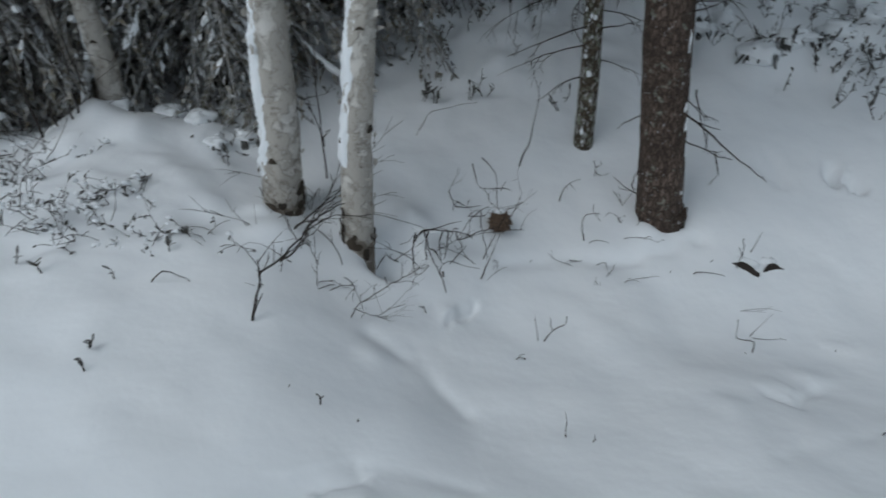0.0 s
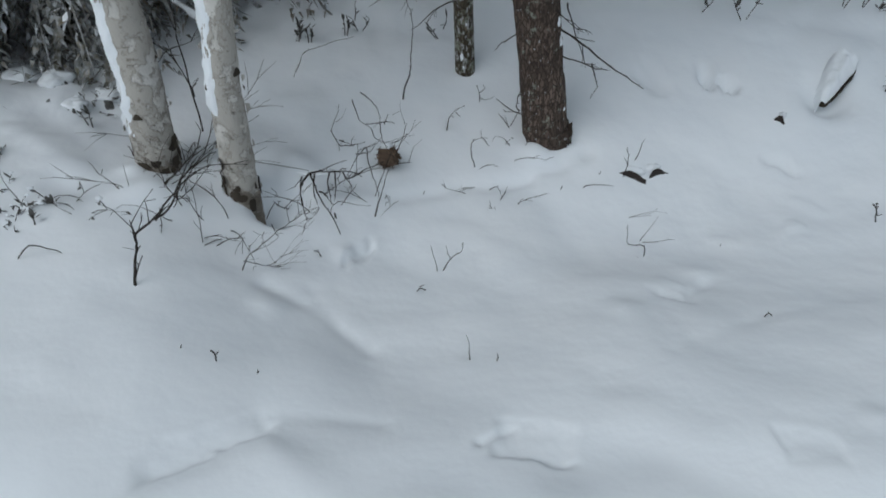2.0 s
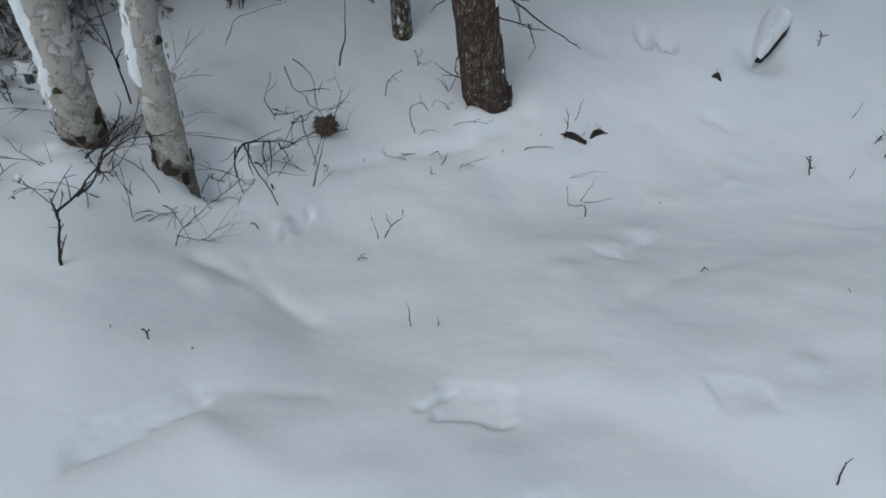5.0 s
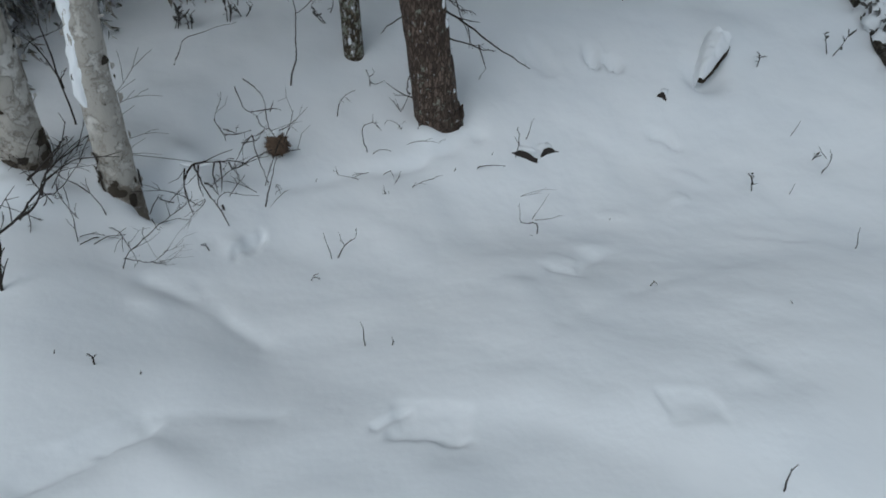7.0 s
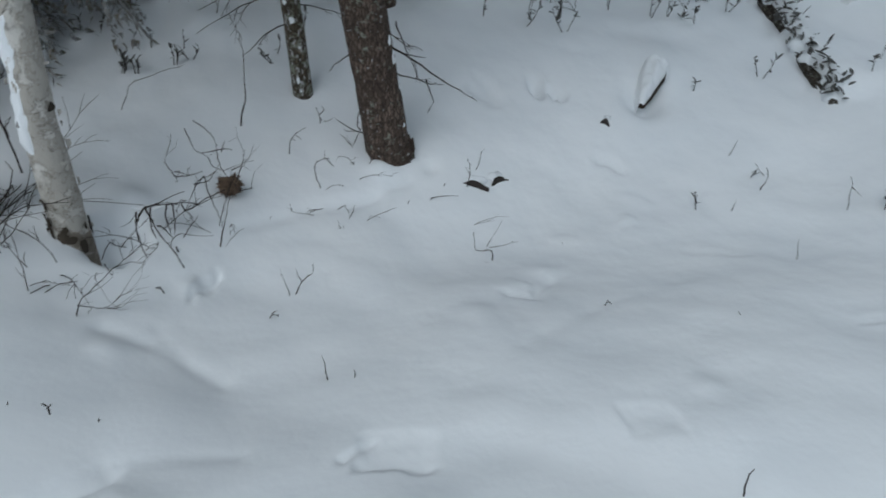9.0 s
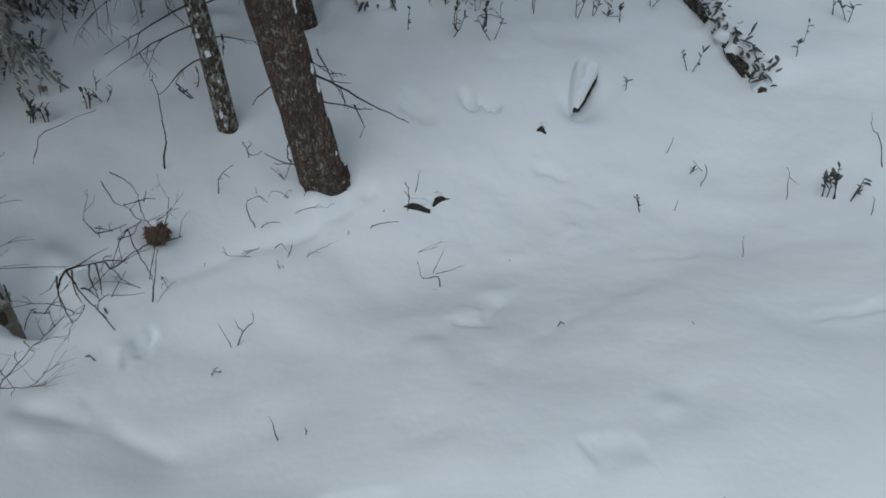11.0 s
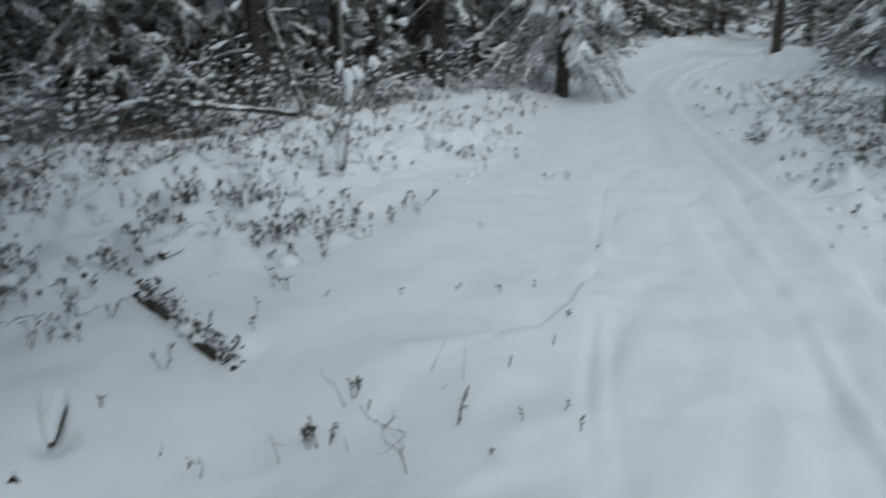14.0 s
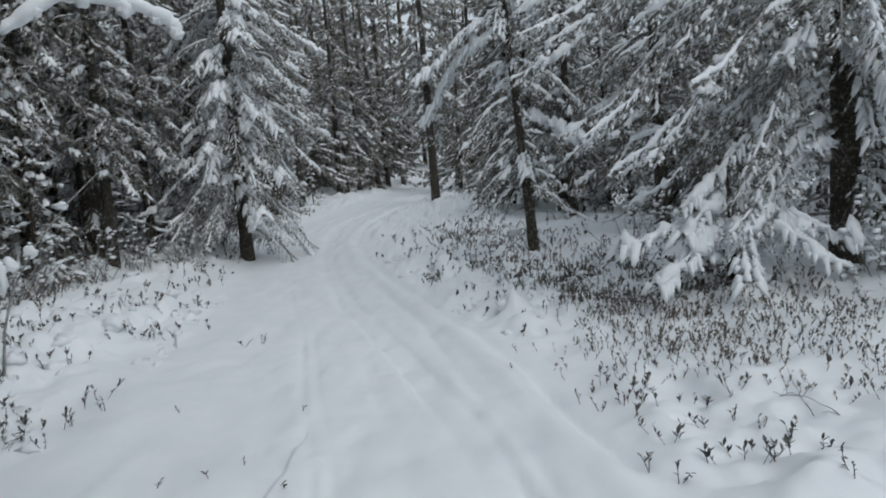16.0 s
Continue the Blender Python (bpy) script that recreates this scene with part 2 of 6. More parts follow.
def height(x, y):
    x, y = np.asarray(x, float), np.asarray(y, float)
    o = (y - trail(x)) * 0.96
    z = -0.34 * hill(x, y, 1.35, 2.0, 1.6, 0.8) - 0.11 * hill(x, y, 0.25, 1.55, 0.46, 0.60) - 0.13 * hill(x, y, 2.4, 1.5, 0.9, 0.8) + 0.10 * hill(x, y, -1.0, 1.9, 0.8, 0.7)
    z += 0.30 * smooth((y - 2.6) / 3.0) * smooth((o - 0.9) / 1.5) + 0.22 * smooth((-o - 1.0) / 2.5) + 1.6 * smooth((x - 42) / 60)
    far = smooth((np.hypot(x, y) - 4) / 12)
    z += (0.10 + 0.25 * far) * vnoise(x * 0.45, y * 0.45, 1) * smooth((np.abs(o) - 1.0) / 2.0)
    z += 0.05 * vnoise(x * 1.7, y * 1.7, 2) * smooth((np.abs(o) - 0.9) / 0.8)
    z += 0.030 * vnoise(x * 3.1, y * 3.1, 3) + 0.012 * vnoise(x * 8.0, y * 8.0, 4)
    # snow pillows over the shrubs
    s = heath(x, y)
    z += s * (0.31 * np.maximum(vnoise(x * 3.6, y * 3.6, 7) + 0.1, 0) + 0.13 * vnoise(x * 8.0, y * 8.0, 8) + 0.055 * vnoise(x * 15.0, y * 15.0, 9))
    # wheel ruts and the berm beside them
    wob = 0.06 * vnoise(x * 0.9, 0 * x, 11)
    near = smooth((x + 0.5) / 2.5)
    drift = 0.28 * smooth((x - 4.6) / 4.0)
    worn = np.clip(0.75 + 1.5 * vnoise(x * 0.9, y * 2.0, 13), 0, 1.3)
    for off, deep, wide, power in ((0.41, 0.011, 0.032, 3), (0.30, 0.007, 0.030, 3), (-0.10, 0.010, 0.06, 3), (-0.50 + drift, 0.032, 0.13, 10), (-0.40 + drift, 0.012, 0.03, 4), (-0.72, 0.014, 0.04, 4)):
        z -= near * deep * np.exp(-(np.abs((o - off - wob) / wide) ** power)) * worn
    hw = half_width(x)
    z += near * 0.06 * np.exp(-(((o + hw - 0.05 + wob) / 0.11) ** 2)) * (0.8 + 0.8 * vnoise(x * 2.0, y * 2.0, 14))
    z -= near * 0.05 * np.exp(-(((o + hw + 0.10 + 1.5 * wob) / 0.05) ** 2)) * np.clip(0.8 + 1.5 * vnoise(x * 1.4, y, 17), 0, 1)
    z += near * smooth((hw - np.abs(o)) / 0.3) * (0.016 * vnoise(x * 2.2, y * 7.0, 15) + 0.010 * vnoise(x * 6.0, y * 9.0, 16))
    # a small ledge of snow over the dark rod that stands for its shade
    u, v = (x - 2.95) * 0.243 + (y - 2.31) * 0.970, (x - 2.95) * 0.970 - (y - 2.31) * 0.243
    v = v + 0.04 * vnoise(x * 9, y * 9, 31)
    z += 0.085 * smooth((v + 0.02) / 0.035) * np.exp(-(np.maximum(v, 0) / 0.24) ** 2) * smooth((u + 0.06) / 0.18) * smooth((0.90 - u) / 0.15)
    # snowed-over footprints and hollows
    for cx, cy, sx, sy, turn, deep in PRINTS:
        z -= deep * hill(x + 0.05 * vnoise(x * 11, y * 11, 21) + 0.02 * vnoise(x * 29, y * 29, 23), y + 0.05 * vnoise(x * 11, y * 11, 22) + 0.02 * vnoise(x * 29, y * 29, 24), cx, cy, sx, sy, turn, 3.0)
    d = away(x, y, CREASE)
    z = z - 0.005 * np.exp(-((d / 0.09) ** 2)) - 0.008 * np.exp(-((d / 0.20) ** 2))
    # the far flank of the bank on which one stands: it drops to a valley and the snow rises again, brighter
    d = beyond(x + 0.03 * vnoise(x * 6, y * 6, 51), y + 0.03 * vnoise(x * 6, y * 6, 52), LIP)
    sharp = smooth((0.05 - x) / 0.15) * smooth((x + 0.50) / 0.15)
    z = z - 0.022 * np.where(d > 0, np.exp(-((d / 0.20) ** 2)), np.exp(-((d / (0.14 - 0.09 * sharp)) ** 2))) * smooth((x + 0.75) / 0.3)
    # boot prints: a cut near lip, a floor that ramps up, a small step at the far end
    for cx, cy, sx, sy, turn, deep, step, soft in BOOTS:
        c, q = math.cos(math.radians(turn)), math.sin(math.radians(turn))
        px, py = x - cx + 0.035 * vnoise(x * 13, y * 13, 41) + 0.012 * vnoise(x * 37, y * 37, 43), y - cy + 0.035 * vnoise(x * 13, y * 13, 42) + 0.012 * vnoise(x * 37, y * 37, 44)
        u, v = (c * px + q * py) / sx, (-q * px + c * py) / sy
        z = z - deep * smooth((v + 1) / soft) * smooth((1 - v) / 0.4) * smooth((1 - np.abs(u)) / 0.3) * (step + (1 - step) * np.clip((1 - v) / 1.7, 0, 1))
    for pts, wide, deep in GROOVES:
        z = z - deep * np.exp(-((away(x, y, pts) / wide) ** 2)) * np.clip(0.8 + 1.2 * vnoise(x * 14, y * 14, 45), 0.1, 1.3)
    d = beyond(x + 0.02 * vnoise(x * 9, y * 9, 55), y + 0.02 * vnoise(x * 9, y * 9, 56), LEDGE)
    z = z + 0.022 * np.where(d > 0, smooth(1 - d / 0.04), np.exp(-((d / 0.22) ** 2))) * (np.abs(d) < 0.9)
    for cx, cy, r, up in MOUNDS:
        z += up * hill(x, y, cx, cy, r, r)
    return z


# x, y, half length, half width, turn, depth
PRINTS = [
    (1.84, 2.30, 0.085, 0.028, -40, 0.018),
    (1.69, 2.78, 0.035, 0.06, 10, 0.060),
    (1.78, 2.72, 0.030, 0.07, 15, 0.045),
    (1.43, 2.78, 0.05, 0.10, 20, 0.020),
    (-0.175, 2.05, 0.045, 0.085, 30, 0.13),
    (-0.12, 2.10, 0.085, 0.08, 20, 0.06),
    (0.125, 1.88, 0.020, 0.060, -32, 0.022),
    (1.85, 2.05, 0.07, 0.035, -30, -0.007),
    (1.44, 1.92, 0.05, 0.03, -25, -0.006),
    (1.10, 1.61, 0.07, 0.045, 10, -0.007),
    (1.72, 1.93, 0.04, 0.025, 0, -0.010),
]
# x, y, half length, half width, turn, depth, step at the far end, softness of the near lip
BOOTS = [
    (0.505, 0.960, 0.100, 0.075, -14, 0.018, 0.0, 0.30),
    (1.085, 0.830, 0.080, 0.066, -5, 0.016, 0.05, 1.1),
    (-0.235, 1.02, 0.17, 0.060, 30, 0.016, 0.0, 0.4),
    (0.575, 0.635, 0.050, 0.040, 0, 0.012, 0.0, 0.6),
    (1.91, 1.60, 0.14, 0.03, -25, 0.008, 0.3, 0.8),
    (2.04, 0.98, 0.12, 0.04, -20, 0.010, 0.3, 0.8),
]
GROOVES = [
    ([(0.38, 0.955), (0.43, 0.985), (0.46, 1.00)], 0.012, 0.016),
    ([(-0.16, 1.66), (-0.10, 1.63), (-0.05, 1.60)], 0.025, 0.014),
    ([(-0.02, 1.66), (0.00, 1.58), (0.05, 1.50), (0.14, 1.40)], 0.030, 0.011),
    ([(-0.14, 1.12), (-0.06, 1.09), (0.06, 1.085), (0.16, 1.06)], 0.030, 0.005),
    ([(1.05, 1.55), (1.12, 1.50), (1.16, 1.56), (1.30, 1.66)], 0.020, 0.012),
    ([(0.95, 1.22), (1.10, 1.28), (1.35, 1.40), (1.60, 1.45)], 0.030, 0.008),
    ([(0.25, 2.18), (0.45, 2.24), (0.76, 2.285), (0.92, 2.33), (1.06, 2.40)], 0.030, 0.016),
    ([(3.15, 1.62), (3.25, 1.35), (3.55, 1.12), (3.66, 1.08)], 0.03, 0.012),
    ([(5.1, -0.05), (4.6, -0.22), (4.1, -0.30), (3.5, -0.42)], 0.025, 0.016),
]
MOUNDS = [(-0.59, 2.14, 0.045, 0.03), (-1.2, 2.55, 0.22, 0.10), (-0.95, 2.62, 0.10, 0.05), (-1.36, 2.60, 0.10, 0.07), (2.31, 2.76, 0.13, 0.055), (2.145, 2.575, 0.08, -0.085), (1.29, 0.89, 0.04, 0.012), (-0.14, 1.56, 0.05, 0.018), (-0.01, 1.25, 0.10, 0.022), (0.085, 1.87, 0.040, 0.020), (-0.15, 2.09, 0.085, -0.11), (1.14, 2.39, 0.12, 0.008), (0.90, 1.46, 0.05, 0.014), (1.25, 1.70, 0.05, 0.016), (-0.42, 1.66, 0.22, 0.025), (-0.50, 2.00, 0.10, 0.05), (-0.07, 2.26, 0.075, 0.05), (0.85, 2.41, 0.055, 0.035)]
CREASE = [(-0.28, 1.78), (-0.10, 1.62), (0.03, 1.47), (0.21, 1.28), (0.38, 1.12), (0.68, 1.10), (1.0, 1.18), (1.4, 1.3)]
LEDGE = [(3.44, 1.42), (3.50, 1.24), (3.60, 1.09), (3.78, 0.93), (4.08, 0.87), (4.45, 0.89)]
LIP = [(-0.75, 0.74), (-0.54, 0.84), (-0.34, 0.935), (-0.21, 0.98), (-0.10, 1.05), (0.07, 1.05), (0.33, 1.00), (0.40, 0.94), (0.56, 0.87), (0.73, 0.81), (0.93, 0.70), (1.05, 0.56), (1.18, 0.36)]
# ---- end of terrain ----


def ground_z(x, y):
    return float(height(x, y))


class Geo:
    """Vertices and faces that grow into one mesh."""

    def __init__(self):
        self.v, self.f = [], []

    def tube(self, pts, radii, sides=5, cap=True):
        pts = [Vector(p) for p in pts]
        start, n = len(self.v), len(pts)
        for k, p in enumerate(pts):
            d = (pts[min(k + 1, n - 1)] - pts[max(k - 1, 0)]).normalized()
            a = d.cross(Vector((0.31, 0.17, 0.93)) if abs(d.z) < 0.85 else Vector((1, 0.1, 0))).normalized()
            b = d.cross(a)
            for j in range(sides):
                t = 2 * math.pi * j / sides
                self.v.append(p + (a * math.cos(t) + b * math.sin(t)) * radii[k])
        for k in range(n - 1):
            for j in range(sides):
                i, e = start + k * sides + j, start + k * sides + (j + 1) % sides
                self.f.append((i, e, e + sides, i + sides))
        if cap:
            self.f.append(tuple(start + (n - 1) * sides + j for j in range(sides)))
            self.f.append(tuple(start + j for j in reversed(range(sides))))

    def tri(self, a, b, c):
        i = len(self.v)
        self.v += [a, b, c]
        self.f.append((i, i + 1, i + 2))

    def blob(self, c, rx, ry, rz, rnd, rough=0.25, rows=5, cols=8):
        """A rounded, uneven lump."""
        start = len(self.v)
        off = rnd.uniform(0, 90)
        for k in range(rows + 1):
            p = math.pi * k / rows
            for j in range(cols):
                t = 2 * math.pi * j / cols
                d = Vector((math.sin(p) * math.cos(t), math.sin(p) * math.sin(t), math.cos(p)))
                s = 1 + rough * noise.noise(d * 1.7 + Vector((off, off, off)))
                self.v.append(Vector((c[0] + d.x * rx * s, c[1] + d.y * ry * s, c[2] + d.z * rz * s)))
        for k in range(rows):
            for j in range(cols):
                i, e = start + k * cols + j, start + k * cols + (j + 1) % cols
                self.f.append((i, i + cols, e + cols, e))

    def mesh(self, name, material, rounded=True):
        me = bpy.data.meshes.new(name)
        me.from_pydata([tuple(p) for p in self.v], [], self.f)
        me.materials.append(material)
        if rounded:
            me.polygons.foreach_set("use_smooth", [True] * len(me.polygons))
        me.update()
        return me


def thing(name, label, category, group="", at=(0, 0, 0), kind=""):
    ob = new(name)
    ob.empty_display_size = 0.1
    ob.location = at
    return tagged(ob, label, category, group, kind)


def part(name, geo, material, parent, label="", rounded=True, kind=""):
    ob = new(name, geo if isinstance(geo, bpy.types.Mesh) else geo.mesh(name, material, rounded))
    ob.parent = parent
    return tagged(ob, label, kind=kind)


# ---- the snow-covered ground, one sheet to the horizon ----
def axis(low, high, fine, knots):
    """Steps of the size fine between low and high, growing outward up to the knots."""
    mid = list(np.arange(low, high, fine))
    up, step = [high], fine
    while up[-1] < knots[1]:
        step = min(step * 1.04, 0.043) if up[-1] < 6.5 else step * 1.035
        up.append(up[-1] + step)
    down, step = [low - fine], fine
    while down[-1] > knots[0]:
        step = min(step * 1.04, 0.040) if down[-1] > -3.3 else step * 1.06
        down.append(down[-1] - step)
    return np.array(down[::-1] + mid + up)


def build_ground():
    xs, ys = axis(-0.7, 2.3, 0.019, (-320, 420)), axis(0.45, 2.8, 0.019, (-320, 320))
    xs = np.unique(np.concatenate([xs[(xs < -0.5) | (xs > 1.25)], np.arange(-0.5, 1.25, 0.0085)]))
    ys = np.unique(np.concatenate([ys[(ys < 0.58) | (ys > 1.15)], np.arange(0.58, 1.15, 0.0085)]))
    gx, gy = np.meshgrid(xs, ys)
    gz = height(gx, gy)
    nx, ny = len(xs), len(ys)
    co = np.stack([gx, gy, gz], -1).reshape(-1, 3)
    i = (np.arange(ny - 1)[:, None] * nx + np.arange(nx - 1)).ravel()
    faces = np.stack([i, i + 1, i + nx + 1, i + nx], -1)
    me = bpy.data.meshes.new("ground")
    me.vertices.add(len(co))
    me.vertices.foreach_set("co", co.ravel())
    me.loops.add(faces.size)
    me.loops.foreach_set("vertex_index", faces.ravel())
    me.polygons.add(len(faces))
    me.polygons.foreach_set("loop_start", np.arange(0, faces.size, 4))
    me.polygons.foreach_set("use_smooth", np.ones(len(faces), bool))
    me.update(calc_edges=True)
    me.materials.append(SNOW)
    tagged(new("ground", me), "fresh deep snow over forest floor, ditch and wheel-rutted trail", "snowy ground", kind="structure")


build_ground()


# ---- trees ----
def trunk_geo(pts, r0, r1, sides, rings, rough, rnd, flare=0.0):
    """A tapered trunk along the points, with an uneven surface and a flared foot."""
    g = Geo()
    pts = [Vector(p) for p in pts]
    off = rnd.uniform(0, 50)
    for k in range(rings + 1):
        s = k / rings
        q = s * (len(pts) - 1)
        i = min(int(q), len(pts) - 2)
        p = pts[i].lerp(pts[i + 1], q - i)
        r = (r0 + (r1 - r0) * s)
        for j in range(sides):
            t = 2 * math.pi * j / sides
            c = Vector((math.cos(t), math.sin(t), 0))
            w = 1 + rough * noise.fractal(Vector((c.x * 2.2 + off, c.y * 2.2, p.z * 9.0)), 1.0, 2.0, 4)
            if sides > 20:
                w += 0.030 * noise.fractal(Vector((c.x * 9.0 + off, c.y * 9.0, p.z * 38.0)), 0.8, 2.0, 3)
            w += flare * math.exp(-max(p.z - pts[0].z - 0.1, 0) / 0.10) * (0.55 + 1.0 * noise.noise(Vector((c.x * 2.0, c.y * 2.0, off))))
            g.v.append(p + c * r * w)
    for k in range(rings):
        for j in range(sides):
            i, e = k * sides + j, k * sides + (j + 1) % sides
            g.f.append((i, e, e + sides, i + sides))
    g.f.append(tuple(rings * sides + j for j in range(sides)))
    return g


def trunk_snow(pts, r0, r1, towards, spread, z0, z1, many, rnd, big=1.0):
    """Lumps of snow caught in the flaking bark on one side of a trunk."""
    g = Geo()
    pts = [Vector(p) for p in pts]
    off = rnd.uniform(0, 50)
    made = 0
    while made < many:
        z = rnd.uniform(z0, z1)
        a = rnd.gauss(0, 0.5)
        if noise.noise(Vector((off, a * 1.5, z * 4.0))) < 0.55 * abs(a) - 0.12:
            made += 0.15
            continue
        made += 1
        i = 0
        while i < len(pts) - 2 and z > pts[i + 1].z:
            i += 1
        f = (z - pts[i].z) / (pts[i + 1].z - pts[i].z)
        p = pts[i].lerp(pts[i + 1], f)
        r = r0 + (r1 - r0) * (i + f) / (len(pts) - 1)
        t = towards + a * spread
        size = big * rnd.uniform(0.005, 0.017)
        c = Vector((p.x + math.cos(t) * r * 0.99, p.y + math.sin(t) * r * 0.99, z))
        k = len(g.v)
        g.blob((0, 0, 0), size * 0.55, size * 1.0, size * rnd.uniform(1.0, 2.2), rnd, 0.45, 6, 8)
        turn = Matrix.Rotation(t, 3, "Z")
        for m in range(k, len(g.v)):
            g.v[m] = c + turn @ Vector(g.v[m])
    return g


def plaster(path, r0, r1, towards, half, z0, z1, thick, seed):
    """A crust of wind-blown snow along one side of a trunk, thick in the middle, broken into long patches."""
    g = Geo()
    path = [Vector(p) for p in path]
    rows, cols = int((z1 - z0) / 0.011), 15
    for k in range(rows + 1):
        z = z0 + (z1 - z0) * k / rows
        i = 0
        while i < len(path) - 2 and z > path[i + 1].z:
            i += 1
        f = (z - path[i].z) / (path[i + 1].z - path[i].z)
        p, r = path[i].lerp(path[i + 1], f), r0 + (r1 - r0) * (i + f) / (len(path) - 1)
        end = min(1.0, (z - z0) / 0.06, (z1 - z) / 0.06)
        for j in range(cols + 1):
            q = -1 + 2 * j / cols
            a = towards + half * q
            lump = noise.fractal(Vector((seed, q * 0.9, z * 5.0)), 0.9, 2.0, 4)
            fine = noise.fractal(Vector((q * 4.0, seed, z * 26.0)), 0.8, 2.0, 3)
            t = thick * min(1.0, 1.9 * (1 - abs(q) ** 1.6) - 0.55 + 0.9 * lump) * min(1.2, 0.62 + 1.9 * lump) + 0.55 * thick * fine
            t = min(t, thick * (2.2 * end - 0.6))
            g.v.append(Vector((p.x + math.cos(a) * (r + t - 0.001), p.y + math.sin(a) * (r + t - 0.001), z)))
    for k in range(rows):
        for j in range(cols):
            i = k * (cols + 1) + j
            g.f.append((i, i + 1, i + cols + 2, i + cols + 1))
    return g


def bough(wood, needles, snow, base, az, length, rnd, droop, dense, white, bare=False, fine=1.0, load=1.0, big=1.0):
    """One drooping spruce branch with its twigs, needles and the snow that lies on it."""
    n = 6 if fine >= 1 else 4
    d = Vector((math.cos(az), math.sin(az), 0))
    side = Vector((-d.y, d.x, 0))
    pts, p = [Vector(base)], Vector(base)
    bend = rnd.uniform(-0.25, 0.25)
    for k in range(n):
        s = (k + 0.5) / n
        a = math.radians(rnd.uniform(0, 12) - droop * min(1.0, 0.25 + 1.25 * s) + (14 if s > 0.8 else 0))
        p = p + ((d + side * bend * s).normalized() * math.cos(a) + Vector((0, 0, math.sin(a)))) * length / n
        pts.append(p.copy())
    r = 0.006 + 0.008 * length
    every = 1 if fine >= 1 else 2
    wood.tube(pts[::every], [r * (1 - 0.85 * k / n) for k in range(0, n + 1, every)], 4 if fine >= 1 else 3, False)

    def along(s):
        q = min(s, 0.999) * n
        i = int(q)
        return pts[i].lerp(pts[i + 1], q - i), (pts[i + 1] - pts[i]).normalized()

    step = 0.075 / dense
    s = 0.12 if bare else 0.18
    sgn = 1
    while s < 1.0:
        o, ax = along(s)
        sgn = -sgn
        tl = min(0.52, 0.36 * length) * (1.05 - 0.75 * s) * rnd.uniform(0.6, 1.25)
        td = (ax * rnd.uniform(0.5, 0.9) + side * sgn * rnd.uniform(0.4, 0.95) + Vector((0, 0, -1)) * rnd.uniform(0.15, 0.75)).normalized()
        e1 = o + td * tl * 0.5
        e2 = e1 + (td + Vector((0, 0, -rnd.uniform(0.1, 0.45)))).normalized() * tl * 0.5
        if bare:
            if fine >= 1:
                wood.tube([o, e1, e2], [0.0035, 0.0025, 0.0012], 3, False)
            else:
                for b in (side * 0.004, Vector((0, 0, 0.004))):
                    wood.tri(o - b, o + b, e2)
        else:
            u = td.cross(Vector((0, 0, 1))).normalized()
            w = u.cross(td)
            count = max(4, int(tl / 0.030 * fine))
            for q in range(count):
                f = (q + rnd.random()) / count
                c = o.lerp(e1, f * 2) if f < 0.5 else e1.lerp(e2, f * 2 - 1)
                t = rnd.uniform(0, 2 * math.pi)
                out = u * math.cos(t) + w * math.sin(t)
                ln = big * rnd.uniform(0.035, 0.075) / max(0.75, fine) * (1.1 - 0.4 * f)
                tip = c + out * ln * 0.55 + td * ln
                b = td.cross(out) * (big * 0.013 / max(0.6, fine))
                needles.tri(c - b, c + b, tip)
        for a, z in ((rnd.uniform(0.0, 0.3), rnd.uniform(0.35, 0.6)), (rnd.uniform(0.55, 0.7), rnd.uniform(0.8, 1.05))):
            if rnd.random() > white * (0.85 if fine >= 1 else 1.1):
                continue
            u = td.cross(Vector((0, 0, 1))).normalized() * rnd.uniform(0.006, 0.022) * (1.0 if fine >= 1 else 1.9)
            h = Vector((0, 0, rnd.uniform(0.010, 0.028)))
            b0, b2 = o.lerp(e2, a), o.lerp(e2, z)
            b1 = b0.lerp(b2, rnd.uniform(0.4, 0.75))
            i = len(snow.v)
            if fine < 1:
                snow.v += [b0 + h * 0.5, b1 - u, b1 + u, b2 + h * 0.5]
                snow.f += [(i, i + 1, i + 3), (i, i + 3, i + 2)]
                break
            snow.v += [b0, b1 - u, b1 + u, b1 + h, b2 - h * 0.3]
            snow.f += [(i, i + 1, i + 3), (i, i + 3, i + 2), (i + 1, i + 4, i + 3), (i + 3, i + 4, i + 2)]
        s += step / length * rnd.uniform(0.7, 1.3)
    # the load of snow on the branch itself
    sure = load < 0
    a = 0.12 if sure else rnd.uniform(0.05, 0.35)
    while a < 0.97 and (sure or rnd.random() < white + 0.2):
        z = min(1.02, a + (rnd.uniform(0.35, 0.9) if sure else rnd.uniform(0.15, 0.55)))
        heavy = -load * rnd.uniform(0.3, 0.62) if sure else rnd.random() ** 2 * white * load
        m = max(3, int((z - a) * length / (0.038 if fine >= 1 else 0.11)))
        i = len(snow.v)
        off = rnd.uniform(0, 99)
        for k in range(m + 1):
            f = k / m
            o, ax = along(a + (z - a) * f)
            fat = math.sin(math.pi * min(max(f, 0.05), 0.96)) ** 0.5 * min(1.0, max(0.3, 1.45 - 1.2 * abs(ax.z)))
            lump = max(0.3, 1 + 1.5 * noise.noise(Vector((off, 3, f * length * 4.5)))) if sure else 1.0
            wd = (0.020 + 0.052 * heavy) * fat * lump * (1 + 0.9 * noise.noise(Vector((off, f * length * 8, 0))))
            hi = (0.018 + 0.055 * heavy) * fat * lump * (1 + 0.9 * noise.noise(Vector((off, 7, f * length * 8))))
            sd = ax.cross(Vector((0, 0, 1))).normalized()
